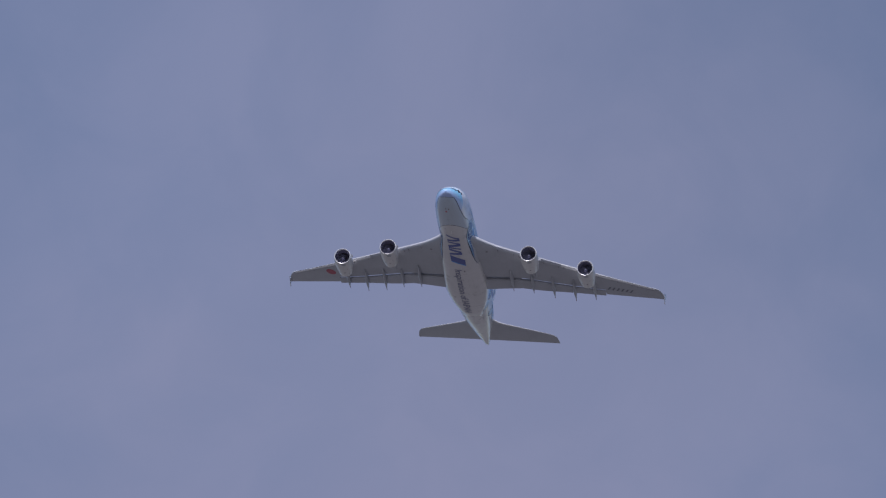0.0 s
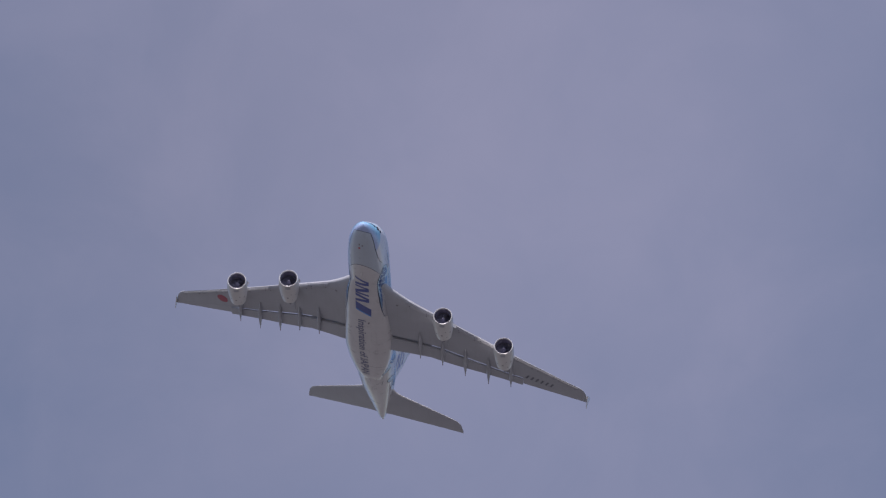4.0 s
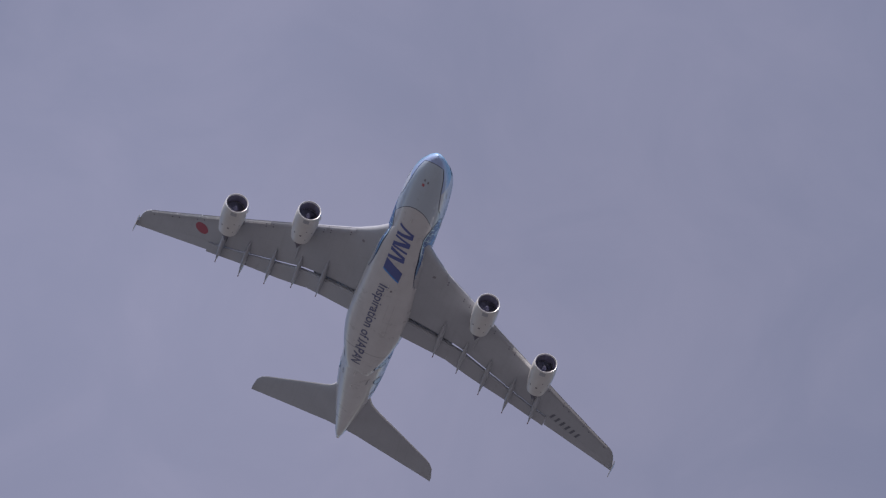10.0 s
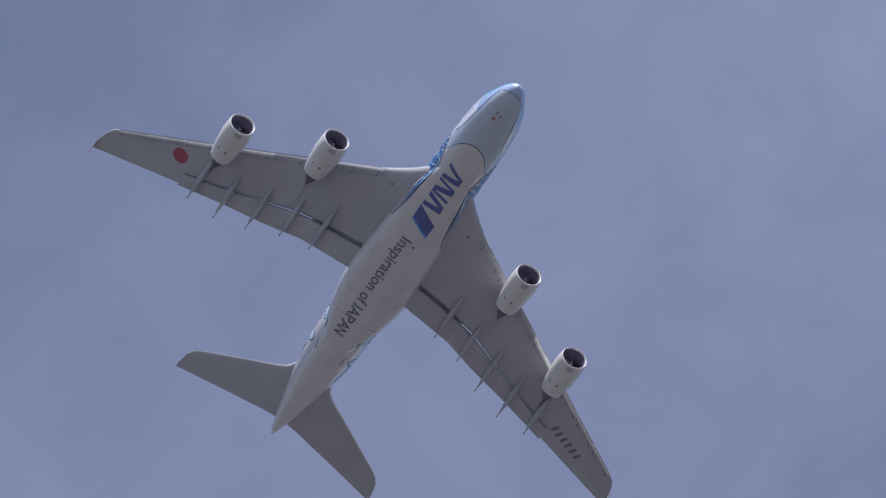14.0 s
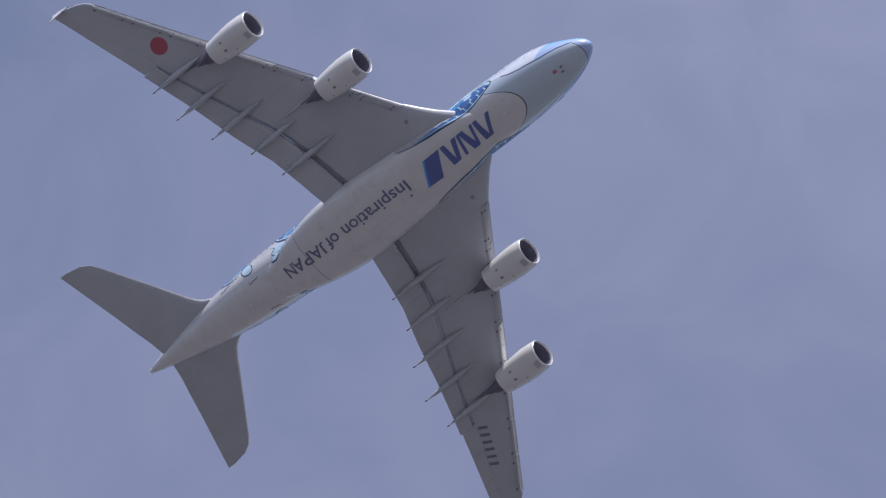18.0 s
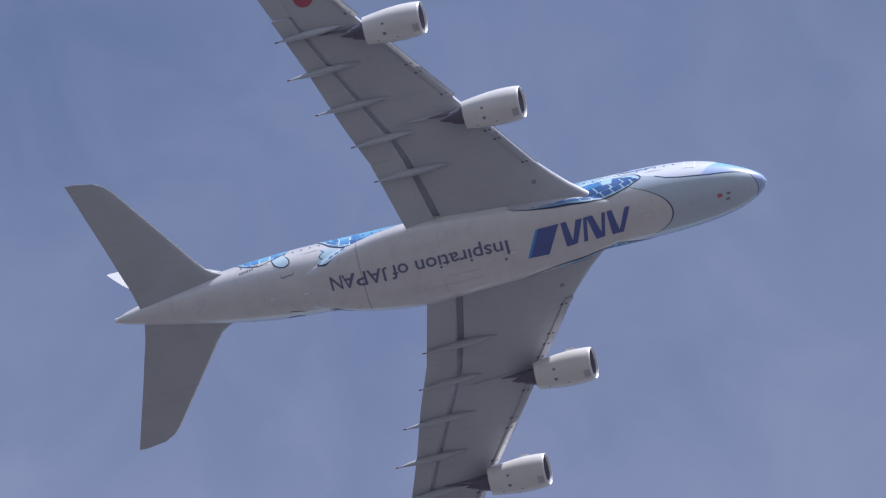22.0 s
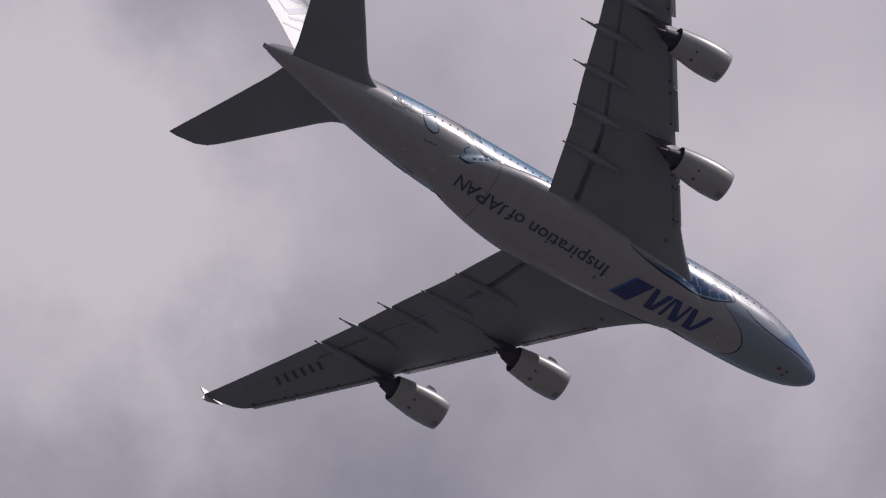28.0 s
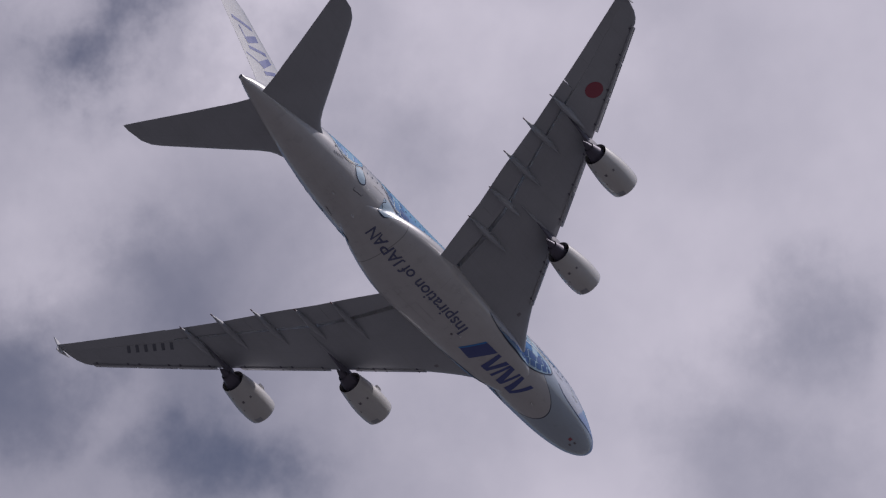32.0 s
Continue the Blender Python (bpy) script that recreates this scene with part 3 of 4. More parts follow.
wing_right = build_wing(-1)


def build_fairings(hand, wing):
    for y, front, tip in ((9.8, 31.6, 39.7), (13.85, 34.4, 41.2), (17.95, 36.1, 44.0), (22.15, 38.1, 46.0), (26.25, 39.0, 46.3)):
        rings = []
        for i in range(15):
            s = i / 14
            aft = front + (tip - front) * s
            r = 0.02 + (0.48 * math.sin(math.pi * s) ** 0.9 if s < 0.5 else 0.48 * (1 - ((s - 0.5) / 0.5) ** 1.5))
            base = airfoil(y, min(aft, lin(TRAIL, y)))[1]
            drop = 0.06 + 0.85 * s ** 1.5
            rings.append([(MID - aft, hand * y + r * 0.75 * math.cos(w), base - drop + r * 1.25 * math.sin(w)) for w in (2 * math.pi * k / 14 for k in range(14))])
        pod = part("flap_track_fairing", loft(rings), FLAP, wing)
        # short drain nib at the tail of the pod
        x, z = MID - tip, airfoil(y, min(tip, lin(TRAIL, y)))[1] - 0.91
        part("tail_nib", loft([[(x + d, hand * y + r * math.cos(w), z + r * math.sin(w)) for w in (2 * math.pi * k / 10 for k in range(10))] for d, r in ((0.32, 0.03), (0.25, 0.085), (-0.06, 0.07), (-0.11, 0.03))]), NIB, pod)
    # slim blade behind each pylon
    for y, front, tip in ((14.85, 29.2, 36.4), (25.75, 36.0, 41.5)):
        rings = []
        for i in range(9):
            s = i / 8
            aft = front + (tip - front) * s
            r = 0.02 + 0.24 * math.sin(math.pi * min(0.15 + s * 0.85, 1.0)) ** 0.8
            base = airfoil(y, aft)[1]
            rings.append([(MID - aft, hand * y + r * 0.8 * math.cos(w), base + 0.02 + r * 1.2 * math.sin(w)) for w in (2 * math.pi * k / 12 for k in range(12))])
        part("pylon_blade", loft(rings), GREY, wing)


for hand, wing in ((1, wing_left), (-1, wing_right)):
    build_fairings(hand, wing)
    # upswept and downswept fence at the tip
    z = wing_z(40.0)
    part("wingtip_fence", prism([(MID - 48.6, z + 0.1), (MID - 50.6, z + 1.15), (MID - 51.5, z + 1.2), (MID - 51.0, z + 0.1), (MID - 51.4, z - 0.95), (MID - 50.7, z - 0.95)], 1, hand * 40.0 - 0.05, hand * 40.0 + 0.05), WHITE, wing)


# ---- engines
def build_engine(y, lip, z):
    engine = new("engine")
    engine.parent = airliner
    centre = (MID - lip, y, z)
    part("nacelle", spin([(0.14, 1.735), (0.5, 1.80), (1.2, 1.86), (2.4, 1.88), (3.6, 1.80), (4.8, 1.66), (5.7, 1.53), (6.25, 1.44), (6.22, 1.40), (5.2, 1.45), (4.6, 1.46)], centre, scarf=0.105), COWL, engine, "glossy white engine cowl")
    part("inlet_lip", spin([(0.24, 1.55), (0.10, 1.57), (0.02, 1.605), (0.0, 1.655), (0.05, 1.71), (0.22, 1.752)], centre, scarf=0.105), CHROME, engine, "polished metal inlet lip")
    part("inlet_duct", spin([(0.24, 1.55), (0.8, 1.49), (1.5, 1.48)], centre, scarf=0.105), DUCT, engine)
    part("spinner", spin([(0.75, 0.01), (0.9, 0.14), (1.15, 0.30), (1.45, 0.42)], centre), FAN, engine)
    bm = bmesh.new()
    for i in range(24):
        w = 2 * math.pi * i / 24
        u = 2 * math.pi * (i + 0.8) / 24
        pts = [(centre[0] - 1.40, 0.40, w), (centre[0] - 1.30, 1.45, w + 0.12), (centre[0] - 1.62, 1.45, u + 0.12), (centre[0] - 1.60, 0.40, u)]
        bm.faces.new([bm.verts.new((px, y + r * math.cos(a), z + r * math.sin(a))) for px, r, a in pts])
    part("fan", bm, FAN, engine)
    part("bypass_bulkhead", spin([(1.70, 0.05), (1.70, 1.47)], centre), DUCT, engine)
    # closing disc, coloured dark as the shade of the recess
    part("bypass_duct", spin([(4.6, 1.46), (4.6, 0.9)], centre), DUCT_SHADE, engine)
    part("core_cowl", spin([(4.6, 1.10), (5.6, 1.04), (6.4, 0.92), (7.1, 0.74), (7.6, 0.60), (7.58, 0.55), (7.3, 0.56)], centre), HOT, engine, "heat-stained dark core nozzle")
    part("exhaust_cone", spin([(7.2, 0.50), (7.7, 0.44), (8.3, 0.26), (8.9, 0.04)], centre), HOT, engine)
    top = wing_z(abs(y)) - z
    rings = []
    for a in np.linspace(1.9, 11.6, 22):
        half = float(np.interp(a, (1.9, 2.6, 4.5, 6.5, 8.5, 10.2, 11.6), (0.06, 0.24, 0.34, 0.31, 0.17, 0.08, 0.02)))
        under = airfoil(abs(y), lip + a)[1] - z if lip + a > lin(LEAD, abs(y)) else top
        high = float(np.interp(a, (1.9, 3.0, 4.6, 7.0, 11.6), (1.86, 2.2, top + 0.25, top + 0.3, top + 0.1)))
        low = float(np.interp(a, (1.9, 5.0, 6.2, 7.4, 8.4, 9.8, 11.6), (1.72, 1.3, 0.95, 0.72, under - 0.75, under - 0.38, under - 0.02)))
        mid, tall = (high + low) / 2, (high - low) / 2
        rings.append([(centre[0] - a, y + half * math.copysign(abs(math.cos(w)) ** 0.7, math.cos(w)), z + mid + tall * math.copysign(abs(math.sin(w)) ** 0.6, math.sin(w)))
                      for w in (2 * math.pi * i / 16 for i in range(16))])
    part("pylon", loft(rings), PYLON, engine, "dark grey engine pylon")
    # strake on the inboard shoulder, small plates on the cowl
    hand = 1 if y > 0 else -1
    w = radians(90 + hand * 48)
    part("nacelle_strake", loft([[(centre[0] - a, y + (1.84 + h) * math.cos(w) + d * math.sin(w), z + (1.84 + h) * math.sin(w) - d * math.cos(w)) for a, h in ((1.2, -0.05), (2.0, 0.42), (2.7, 0.42), (2.9, -0.05))] for d in (-0.03, 0.03)]), WHITE, engine)
    for a, deg, sa, sw in ((4.1, -82, 0.17, 0.16), (2.9, -60, 0.10, 0.07), (5.0, -52, 0.10, 0.08), (4.1, -118, 0.14, 0.12), (0.75, -78, 0.32, 0.45), (3.4, -30, 0.10, 0.1)):
        bm = bmesh.new()
        w0 = radians(deg)
        r = [(float(np.interp(q, (0.14, 0.5, 1.2, 2.4, 3.6, 4.8, 5.7), (1.735, 1.80, 1.86, 1.88, 1.80, 1.66, 1.53))) + 0.012) for q in (a - sa, a + sa)]
        cols = [w0 + sw / 1.8 * t for t in (-1, -0.5, 0, 0.5, 1)]
        rows = [[bm.verts.new((centre[0] - q, y + rr * math.cos(v), z + rr * math.sin(v))) for v in cols] for q, rr in zip((a - sa, a + sa), r)]
        for i in range(4):
            bm.faces.new((rows[0][i], rows[0][i + 1], rows[1][i + 1], rows[1][i]))
        part("cowl_plate", bm, LINER if a > 1 else FLAP, engine)
    return engine


for y, lip, z in ((14.86, 22.42, -3.06), (25.76, 30.38, -1.38)):
    for hand in (1, -1):
        build_engine(hand * y, lip, z)


# ---- tail
def tail_surface(name, rows, mat, upright=False, parent=airliner, label=""):
    """Rows of out, front, back, height and thickness."""
    rings = []
    for out, front, back, height, thick in rows:
        ring = []
        tilt = 0.0 if upright else 0.055 * (back - front)
        for i in range(22):
            w = i / 21 * 2
            c = (1 - math.cos(math.pi * (w if w <= 1 else 2 - w))) / 2
            h = 5 * thick * (0.2969 * math.sqrt(c) - 0.126 * c - 0.3516 * c * c + 0.2843 * c ** 3 - 0.1015 * c ** 4)
            h = h if w <= 1 else -h
            aft = front + (back - front) * c
            ring.append((MID - aft, h, out) if upright else (MID - aft, out, height + h + tilt * (c - 0.65)))
        rings.append(ring)
    return part(name, loft(rings), mat, parent, label)


for hand in (1, -1):
    stabiliser = tail_surface("horizontal_tail", [(hand * o, f, b, 0.6 + 0.188 * o, t) for o, f, b, t in
                 ((0.3, 56.5, 67.9, 1.0), (2.45, 57.75, 68.4, 0.9), (2.8, 58.55, 68.5, 0.87), (3.1, 59.3, 68.6, 0.84), (3.6, 60.05, 68.75, 0.8), (4.6, 60.95, 69.1, 0.74), (8.0, 63.5, 70.2, 0.55), (13.3, 67.55, 72.0, 0.35), (14.2, 68.4, 72.3, 0.25), (14.8, 69.5, 72.5, 0.15), (15.15, 71.6, 72.6, 0.06))], GREY, label="grey horizontal tailplane")
    bare_edges(stabiliser, BARE, 0.28)
fin = tail_surface("vertical_fin", [(o, f, b, 0, t) for o, f, b, t in ((2.8, 51.5, 66.6, 0.9), (4.6, 54.5, 67.2, 0.9), (8.0, 58.1, 68.6, 0.75), (14.0, 63.4, 71.6, 0.5), (17.4, 66.5, 73.1, 0.35), (18.2, 67.9, 73.4, 0.2))], WHITE, True, label="white fin with navy stripes")

bare_edges(fin, BARE, 0.6)

# ---- lettering and marks, laid on the skin
def tree_of(objects):
    verts, faces = [], []
    for ob in objects:
        base = len(verts)
        verts += [v.co.copy() for v in ob.data.vertices]
        faces += [[base + i for i in p.vertices] for p in ob.data.polygons]
    return BVHTree.FromPolygons(verts, faces)


BELLY = tree_of([fuselage, fairing])


def drape(bm, tree, lift, largest=0.35):
    """Lay a flat mesh (in x and y) on the under side of a tree's surface."""
    for _ in range(5):
        long = [e for e in bm.edges if e.calc_length() > largest]
        if not long:
            break
        bmesh.ops.subdivide_edges(bm, edges=long, cuts=1)
        bmesh.ops.triangulate(bm, faces=bm.faces[:])
    for v in bm.verts:
        hit = tree.ray_cast(Vector((v.co.x, v.co.y, -30)), Vector((0, 0, 1)))
        if hit[0]:
            v.co.z = hit[0].z - lift
    return bm


def text_mesh(words, height):
    data = bpy.data.curves.new("words", "FONT")
    data.body, data.size, data.resolution_u, data.offset = words, height / 0.69, 3, 0.022
    ob = new("words", data)
    me = bpy.data.meshes.new_from_object(ob.evaluated_get(bpy.context.evaluated_depsgraph_get()))
    bpy.data.objects.remove(ob)
    bpy.data.curves.remove(data)
    bm = bmesh.new()
    bm.from_mesh(me)
    bpy.data.meshes.remove(me)
    return bm


def build_slogan():
    """The slogan from wing root to tail, letter by letter, tops towards the left wing."""
    whole = text_mesh("Inspiration of JAPAN", 1.5)
    xs = [v.co.x for v in whole.verts]
    a, b = min(xs), max(xs)
    islands, seen = [], set()
    for v in whole.verts:
        if v not in seen:
            group, todo = [], [v]
            seen.add(v)
            while todo:
                w = todo.pop()
                group.append(w)
                for e in w.link_edges:
                    o = e.other_vert(w)
                    if o not in seen:
                        seen.add(o)
                        todo.append(o)
            islands.append([min(w.co.x for w in group), max(w.co.x for w in group), group])
    letters = []
    for low, high, group in sorted(islands, key=lambda r: r[0]):
        if letters and low < letters[-1][1] - 0.02:
            letters[-1] = [letters[-1][0], max(high, letters[-1][1]), letters[-1][2] + group]
        else:
            letters.append([low, high, group])
    for n, (low, high, group) in enumerate(letters):
        if n == 13:
            # the capital J stands on the base line
            ys = [v.co.y for v in group]
            for v in group:
                v.co.y = 1.5 * (v.co.y - min(ys)) / (max(ys) - min(ys))
        bm = bmesh.new()
        made = {}
        for v in group:
            s = (v.co.x - a) / (b - a)
            made[v] = bm.verts.new((MID - 27.6 - 19.3 * s - 0.42 * math.sin(math.pi * s) ** 0.8 - 0.36 * math.exp(-((s - 0.87) / 0.05) ** 2), -1.05 - 0.2 * s + v.co.y, 0))
        for f in {f for v in group for f in v.link_faces}:
            bm.faces.new([made[v] for v in f.verts])
        part("letter", drape(bm, BELLY, 0.03), LETTER, airliner)
    whole.free()


def shape_on(tree, outline, name, mat, parent, lift=0.03, label=""):
    bm = bmesh.new()
    bm.faces.new([bm.verts.new((MID - a, y, 0)) for a, y in outline])
    bmesh.ops.triangulate(bm, faces=bm.faces[:])
    return part(name, drape(bm, tree, lift), mat, parent, label)


build_slogan()

# slanted blocks of the belly emblem: aft of the nose and side, corner by corner
for lift, outline in ((0.030, [(14.32, -1.4), (14.9, -1.38), (16.1, 1.15), (15.6, 1.18)]), (0.038, [(16.28, -1.42), (16.84, -1.40), (16.8, 1.2), (15.9, 1.18)]), (0.030, [(16.99, -1.40), (17.38, -1.40), (17.95, 1.1), (17.58, 1.1)]),
                      (0.038, [(18.36, -1.42), (19.02, -1.40), (18.55, 1.2), (17.68, 1.18)]), (0.030, [(18.95, -1.40), (19.34, -1.40), (19.86, 1.18), (19.43, 1.16)]), (0.030, [(19.46, -1.40), (20.16, -1.38), (21.1, 1.16), (20.55, 1.16)]),
                      (0.038, [(21.18, -1.45), (21.78, -1.42), (21.73, 1.22), (20.9, 1.2)])):
    shape_on(BELLY, outline, "emblem_block", NAVY, airliner, lift)
shape_on(BELLY, [(21.98, -1.44), (24.15, -1.42), (25.7, 1.5), (23.7, 1.58)], "emblem_stripe", NAVY, airliner, label="navy slanted stripe on the belly")
shape_on(BELLY, [(24.15, -1.42), (24.45, -1.4), (26.0, 1.52), (25.7, 1.5)], "emblem_edge", AZURE, airliner)

# panel seams on the belly fairing
for corners in ([(31.0, 2.18), (38.4, 2.30), (38.4, 2.35), (31.0, 2.23)], [(34.98, 1.3), (35.04, 1.3), (35.04, 3.5), (34.98, 3.5)], [(31.0, 1.3), (34.98, 1.3), (34.98, 1.35), (31.0, 1.35)], [(34.66, -3.6), (34.72, -3.6), (34.72, -1.9), (34.66, -1.9)]):
    shape_on(BELLY, corners, "belly_seam", SEAM, airliner, 0.012)

# marks under the nose
shape_on(BELLY, [(4.65, -0.42), (5.15, -0.42), (5.15, -0.04), (4.65, -0.04)], "warning_plate", FADED, airliner, label="red warning plate under the nose")
for a, y in ((3.75, -0.35), (3.95, 0.22)):
    shape_on(BELLY, [(a, y), (a + 0.4, y), (a + 0.4, y + 0.22), (a, y + 0.22)], "probe_plate", LINER, airliner)
# drain masts and blade antennas under the belly
for a, y, h in ((12.6, 0.0, 0.35), (27.2, 0.35, 0.40), (29.5, 0.0, 0.30), (49.5, 0.0, 0.45), (53.2, 0.0, 0.35)):
    z = BELLY.ray_cast(Vector((MID - a, y, -30)), Vector((0, 0, 1)))[0].z
    part("blade_antenna", prism([(MID - a + 0.25, z + 0.05), (MID - a - 0.3, z + 0.05), (MID - a - 0.38, z - h), (MID - a - 0.1, z - h)], 1, y - 0.03, y + 0.03), WHITE, airliner)
bm = bmesh.new()
bmesh.ops.create_uvsphere(bm, u_segments=12, v_segments=6, radius=0.16, matrix=Matrix.Translation((MID - 28.2, 0.95, BELLY.ray_cast(Vector((MID - 28.2, 0.95, -30)), Vector((0, 0, 1)))[0].z)))
part("beacon", bm, LINER, airliner, "small smoky beacon lens")
# tail exhaust
exhaust = part("tail_exhaust", spin([(0.0, 0.36), (0.45, 0.27), (0.44, 0.22), (0.1, 0.2)], (MID - 70.5, 0.0, 1.6)), CHROME, airliner, "bare metal auxiliary exhaust at the tail tip")
part("exhaust_throat", spin([(0.12, 0.02), (0.12, 0.21)], (MID - 70.5, 0.0, 1.6)), HOT, exhaust)

# wing marks
UNDER_RIGHT, UNDER_LEFT = tree_of([wing_right]), tree_of([wing_left])
shape_on(UNDER_RIGHT, [(42.45 + 1.08 * math.cos(w), -30.05 + 1.08 * math.sin(w)) for w in (2 * math.pi * i / 40 for i in range(40))], "red_disc", RED, wing_right, label="red painted disc")
# six unreadable characters as bars, slanting along the outer wing
for i in range(6):
    a, y = 43.65 + 2.3 * i / 5, 29.15 + 4.4 * i / 5
    ux, uy, vx, vy = 0.47, 0.88, 0.88, -0.47
    shape_on(UNDER_LEFT, [(a + 0.19 * p * ux + 0.58 * q * vx, y + 0.19 * p * uy + 0.58 * q * vy) for p, q in ((-1, -1), (1, -1), (1, 1), (-1, 1))], "character_bar", INK, wing_left)
for hand, tree, wing in ((1, UNDER_LEFT, wing_left), (-1, UNDER_RIGHT, wing_right)):
    shape_on(tree, [(23.35, hand * 5.65), (23.8, hand * 5.65), (23.8, hand * 6.1), (23.35, hand * 6.1)], "root_vent", VENT, wing, label="dark vent near the wing root")
    for a, y in ((30.5, 8.6), (33.0, 12.4), (37.4, 19.9)):
        shape_on(tree, [(a, hand * y), (a + 0.5, hand * y), (a + 0.5, hand * (y + 0.3)), (a, hand * (y + 0.3))], "access_panel", FLAP, wing, 0.02)


def skin_patch(a0, a1, w0, w1, side, push=0.02, n=4):
    """A small piece of skin on the barrel, between two stations and two angles, pushed outwards."""
    bm = bmesh.new()
    grid = []
    for i in range(n + 1):
        row = []
        for j in range(n + 1):
            x, y, z = barrel_point(a0 + (a1 - a0) * i / n, w0 + (w1 - w0) * j / n)
            r = math.hypot(y, z)
            row.append(bm.verts.new((x, side * (y + push * y / r), z + push * z / r)))
        grid.append(row)
    for i in range(n):
        for j in range(n):
            bm.faces.new((grid[i][j], grid[i + 1][j], grid[i + 1][j + 1], grid[i][j + 1]))
    return bm


def angle_at(aft, z):
    """The angle round the barrel at which its side has the height z."""
    lo, hi = -1.4, 1.4
    for _ in range(30):
        mid = (lo + hi) / 2
        if barrel_point(aft, mid)[2] < z:
            lo = mid
        else:
            hi = mid
    return lo


for side in (1, -1):
    # flight deck glazing
    for a0, a1, z0, z1 in ((2.55, 3.3, 0.05, 0.62), (3.4, 4.25, 0.12, 0.78), (4.35, 5.0, 0.2, 0.72)):
        part("cockpit_window", skin_patch(a0, a1, angle_at((a0 + a1) / 2, z0), angle_at((a0 + a1) / 2, z1), side), PANE, airliner, "dark cockpit window")
    # doors on both decks, each a frame and a leaf
    for aft, z in ((7.6, -1.3), (16.4, -1.45), (30.9, -1.3), (44.85, -1.45), (53.7, -0.75), (14.6, 1.6), (33.6, 1.6), (46.0, 1.6)):
        frame_part = part("door_frame", skin_patch(aft - 0.64, aft + 0.64, angle_at(aft, z - 0.1), angle_at(aft, z + 1.95), side, 0.012, 6), TRIM, airliner)
        part("door", skin_patch(aft - 0.53, aft + 0.53, angle_at(aft, z), angle_at(aft, z + 1.84), side, 0.024, 6), SKIN, frame_part)


def build_windows():
    """Two decks of cabin windows; all share one pane's mesh."""
    bm = bmesh.new()
    ring = [bm.verts.new((0.12 * math.copysign(abs(math.cos(w)) ** 0.7, math.cos(w)), 0, 0.165 * math.copysign(abs(math.sin(w)) ** 0.7, math.sin(w)))) for w in (2 * math.pi * i / 12 for i in range(12))]
    bm.faces.new(ring)
    pane = mesh_object("cabin_window", bm, SMOKE)
    first = True
    doors = {0.2: (7.6, 16.4, 30.9, 44.85, 53.7), 2.3: (14.6, 33.6, 46.0)}
    for z, a0, a1 in ((0.2, 9.3, 57.0), (2.3, 10.5, 50.0)):
        aft = a0
        while aft < a1:
            if min(abs(aft - d) for d in doors[z]) > 0.9:
                for side in (1, -1):
                    ob = pane if first else new("cabin_window", pane.data)
                    first = False
                    ob.parent = airliner
                    w = angle_at(aft, z)
                    x, y, h = barrel_point(aft, w)
                    y2, h2 = barrel_point(aft, w + 0.02)[1:]
                    lean = math.atan2(y - y2, h2 - h)
                    ob.matrix_local = Matrix.Translation((x, side * (y + 0.02), h + 0.004)) @ Matrix.Rotation(side * lean, 4, "X")
            aft += 0.96


build_windows()


# ---- painted shapes on the sides
def side_point(aft, z, side, lift):
    hit = BELLY.ray_cast(Vector((MID - aft, side * 30, z)), Vector((0, -side, 0)))
    if hit[0] is None:
        return Vector(barrel_point(aft, angle_at(aft, z))) * Vector((1, side, 1))
    n = hit[1] if hit[1].y * side > 0 else -hit[1]
    return hit[0] + n * lift


def side_shape(outline, name, mat, side, lift=0.02, parent=airliner, label=""):
    """A painted patch: outline of (aft, height) laid on one side."""
    bm = bmesh.new()
    bm.faces.new([bm.verts.new((a, 0, z)) for a, z in outline])
    bmesh.ops.triangulate(bm, faces=bm.faces[:])
    for _ in range(4):
        long = [e for e in bm.edges if e.calc_length() > 0.4]
        if not long:
            break
        bmesh.ops.subdivide_edges(bm, edges=long, cuts=1)
        bmesh.ops.triangulate(bm, faces=bm.faces[:])
    for v in bm.verts:
        v.co = side_point(v.co.x, v.co.z, side, lift)
    return part(name, bm, mat, parent, label)


def side_line(points, width, name, mat, side, lift=0.03, parent=airliner, label=""):
    """A painted line through (aft, height) points, thinning at both ends."""
    rows = [(i, a, z) for i, (a, z) in enumerate(points)]
    fine = [curve_at(rows, t) for t in np.linspace(0, len(points) - 1, 6 * (len(points) - 1) + 1)]
    bm = bmesh.new()
    prev = None
    n = len(fine)
    for i, p in enumerate(fine):
        d = fine[min(i + 1, n - 1)] - fine[max(i - 1, 0)]
        d = d / max(np.hypot(*d), 1e-6)
        w = width / 2 * min(1.0, 0.35 + 3.0 * min(i, n - 1 - i) / n)
        pair = [bm.verts.new(side_point(p[0] - k * d[1] * w, p[1] + k * d[0] * w, side, lift)) for k in (-1, 1)]
        if prev:
            bm.faces.new((prev[0], pair[0], pair[1], prev[1]))
        prev = pair
    return part(name, bm, mat, parent, label)


SHELL_LINE = [(14.9, -0.28), (13.9, -0.42), (13.15, -0.85), (12.77, -1.48), (13.0, -1.85), (13.5, -2.13), (14.25, -2.53), (15.5, -2.95), (16.9, -3.22), (18.7, -3.67), (21.5, -3.93), (23.5, -3.93), (25.3, -3.82), (27.0, -3.5)]
BACK_LINE = [(48.4, 2.2), (47.9, 1.4), (47.4, 0.54), (46.5, -0.9), (45.4, -1.58), (44.3, -1.95), (43.4, -2.05)]
SMALL_LINE = [(57.4, 2.4), (56.9, 1.5), (56.1, 0.35), (55.2, -0.3), (54.1, -0.64), (53.2, -0.42), (52.4, -0.1), (51.4, 0.6), (51.1, 1.2)]
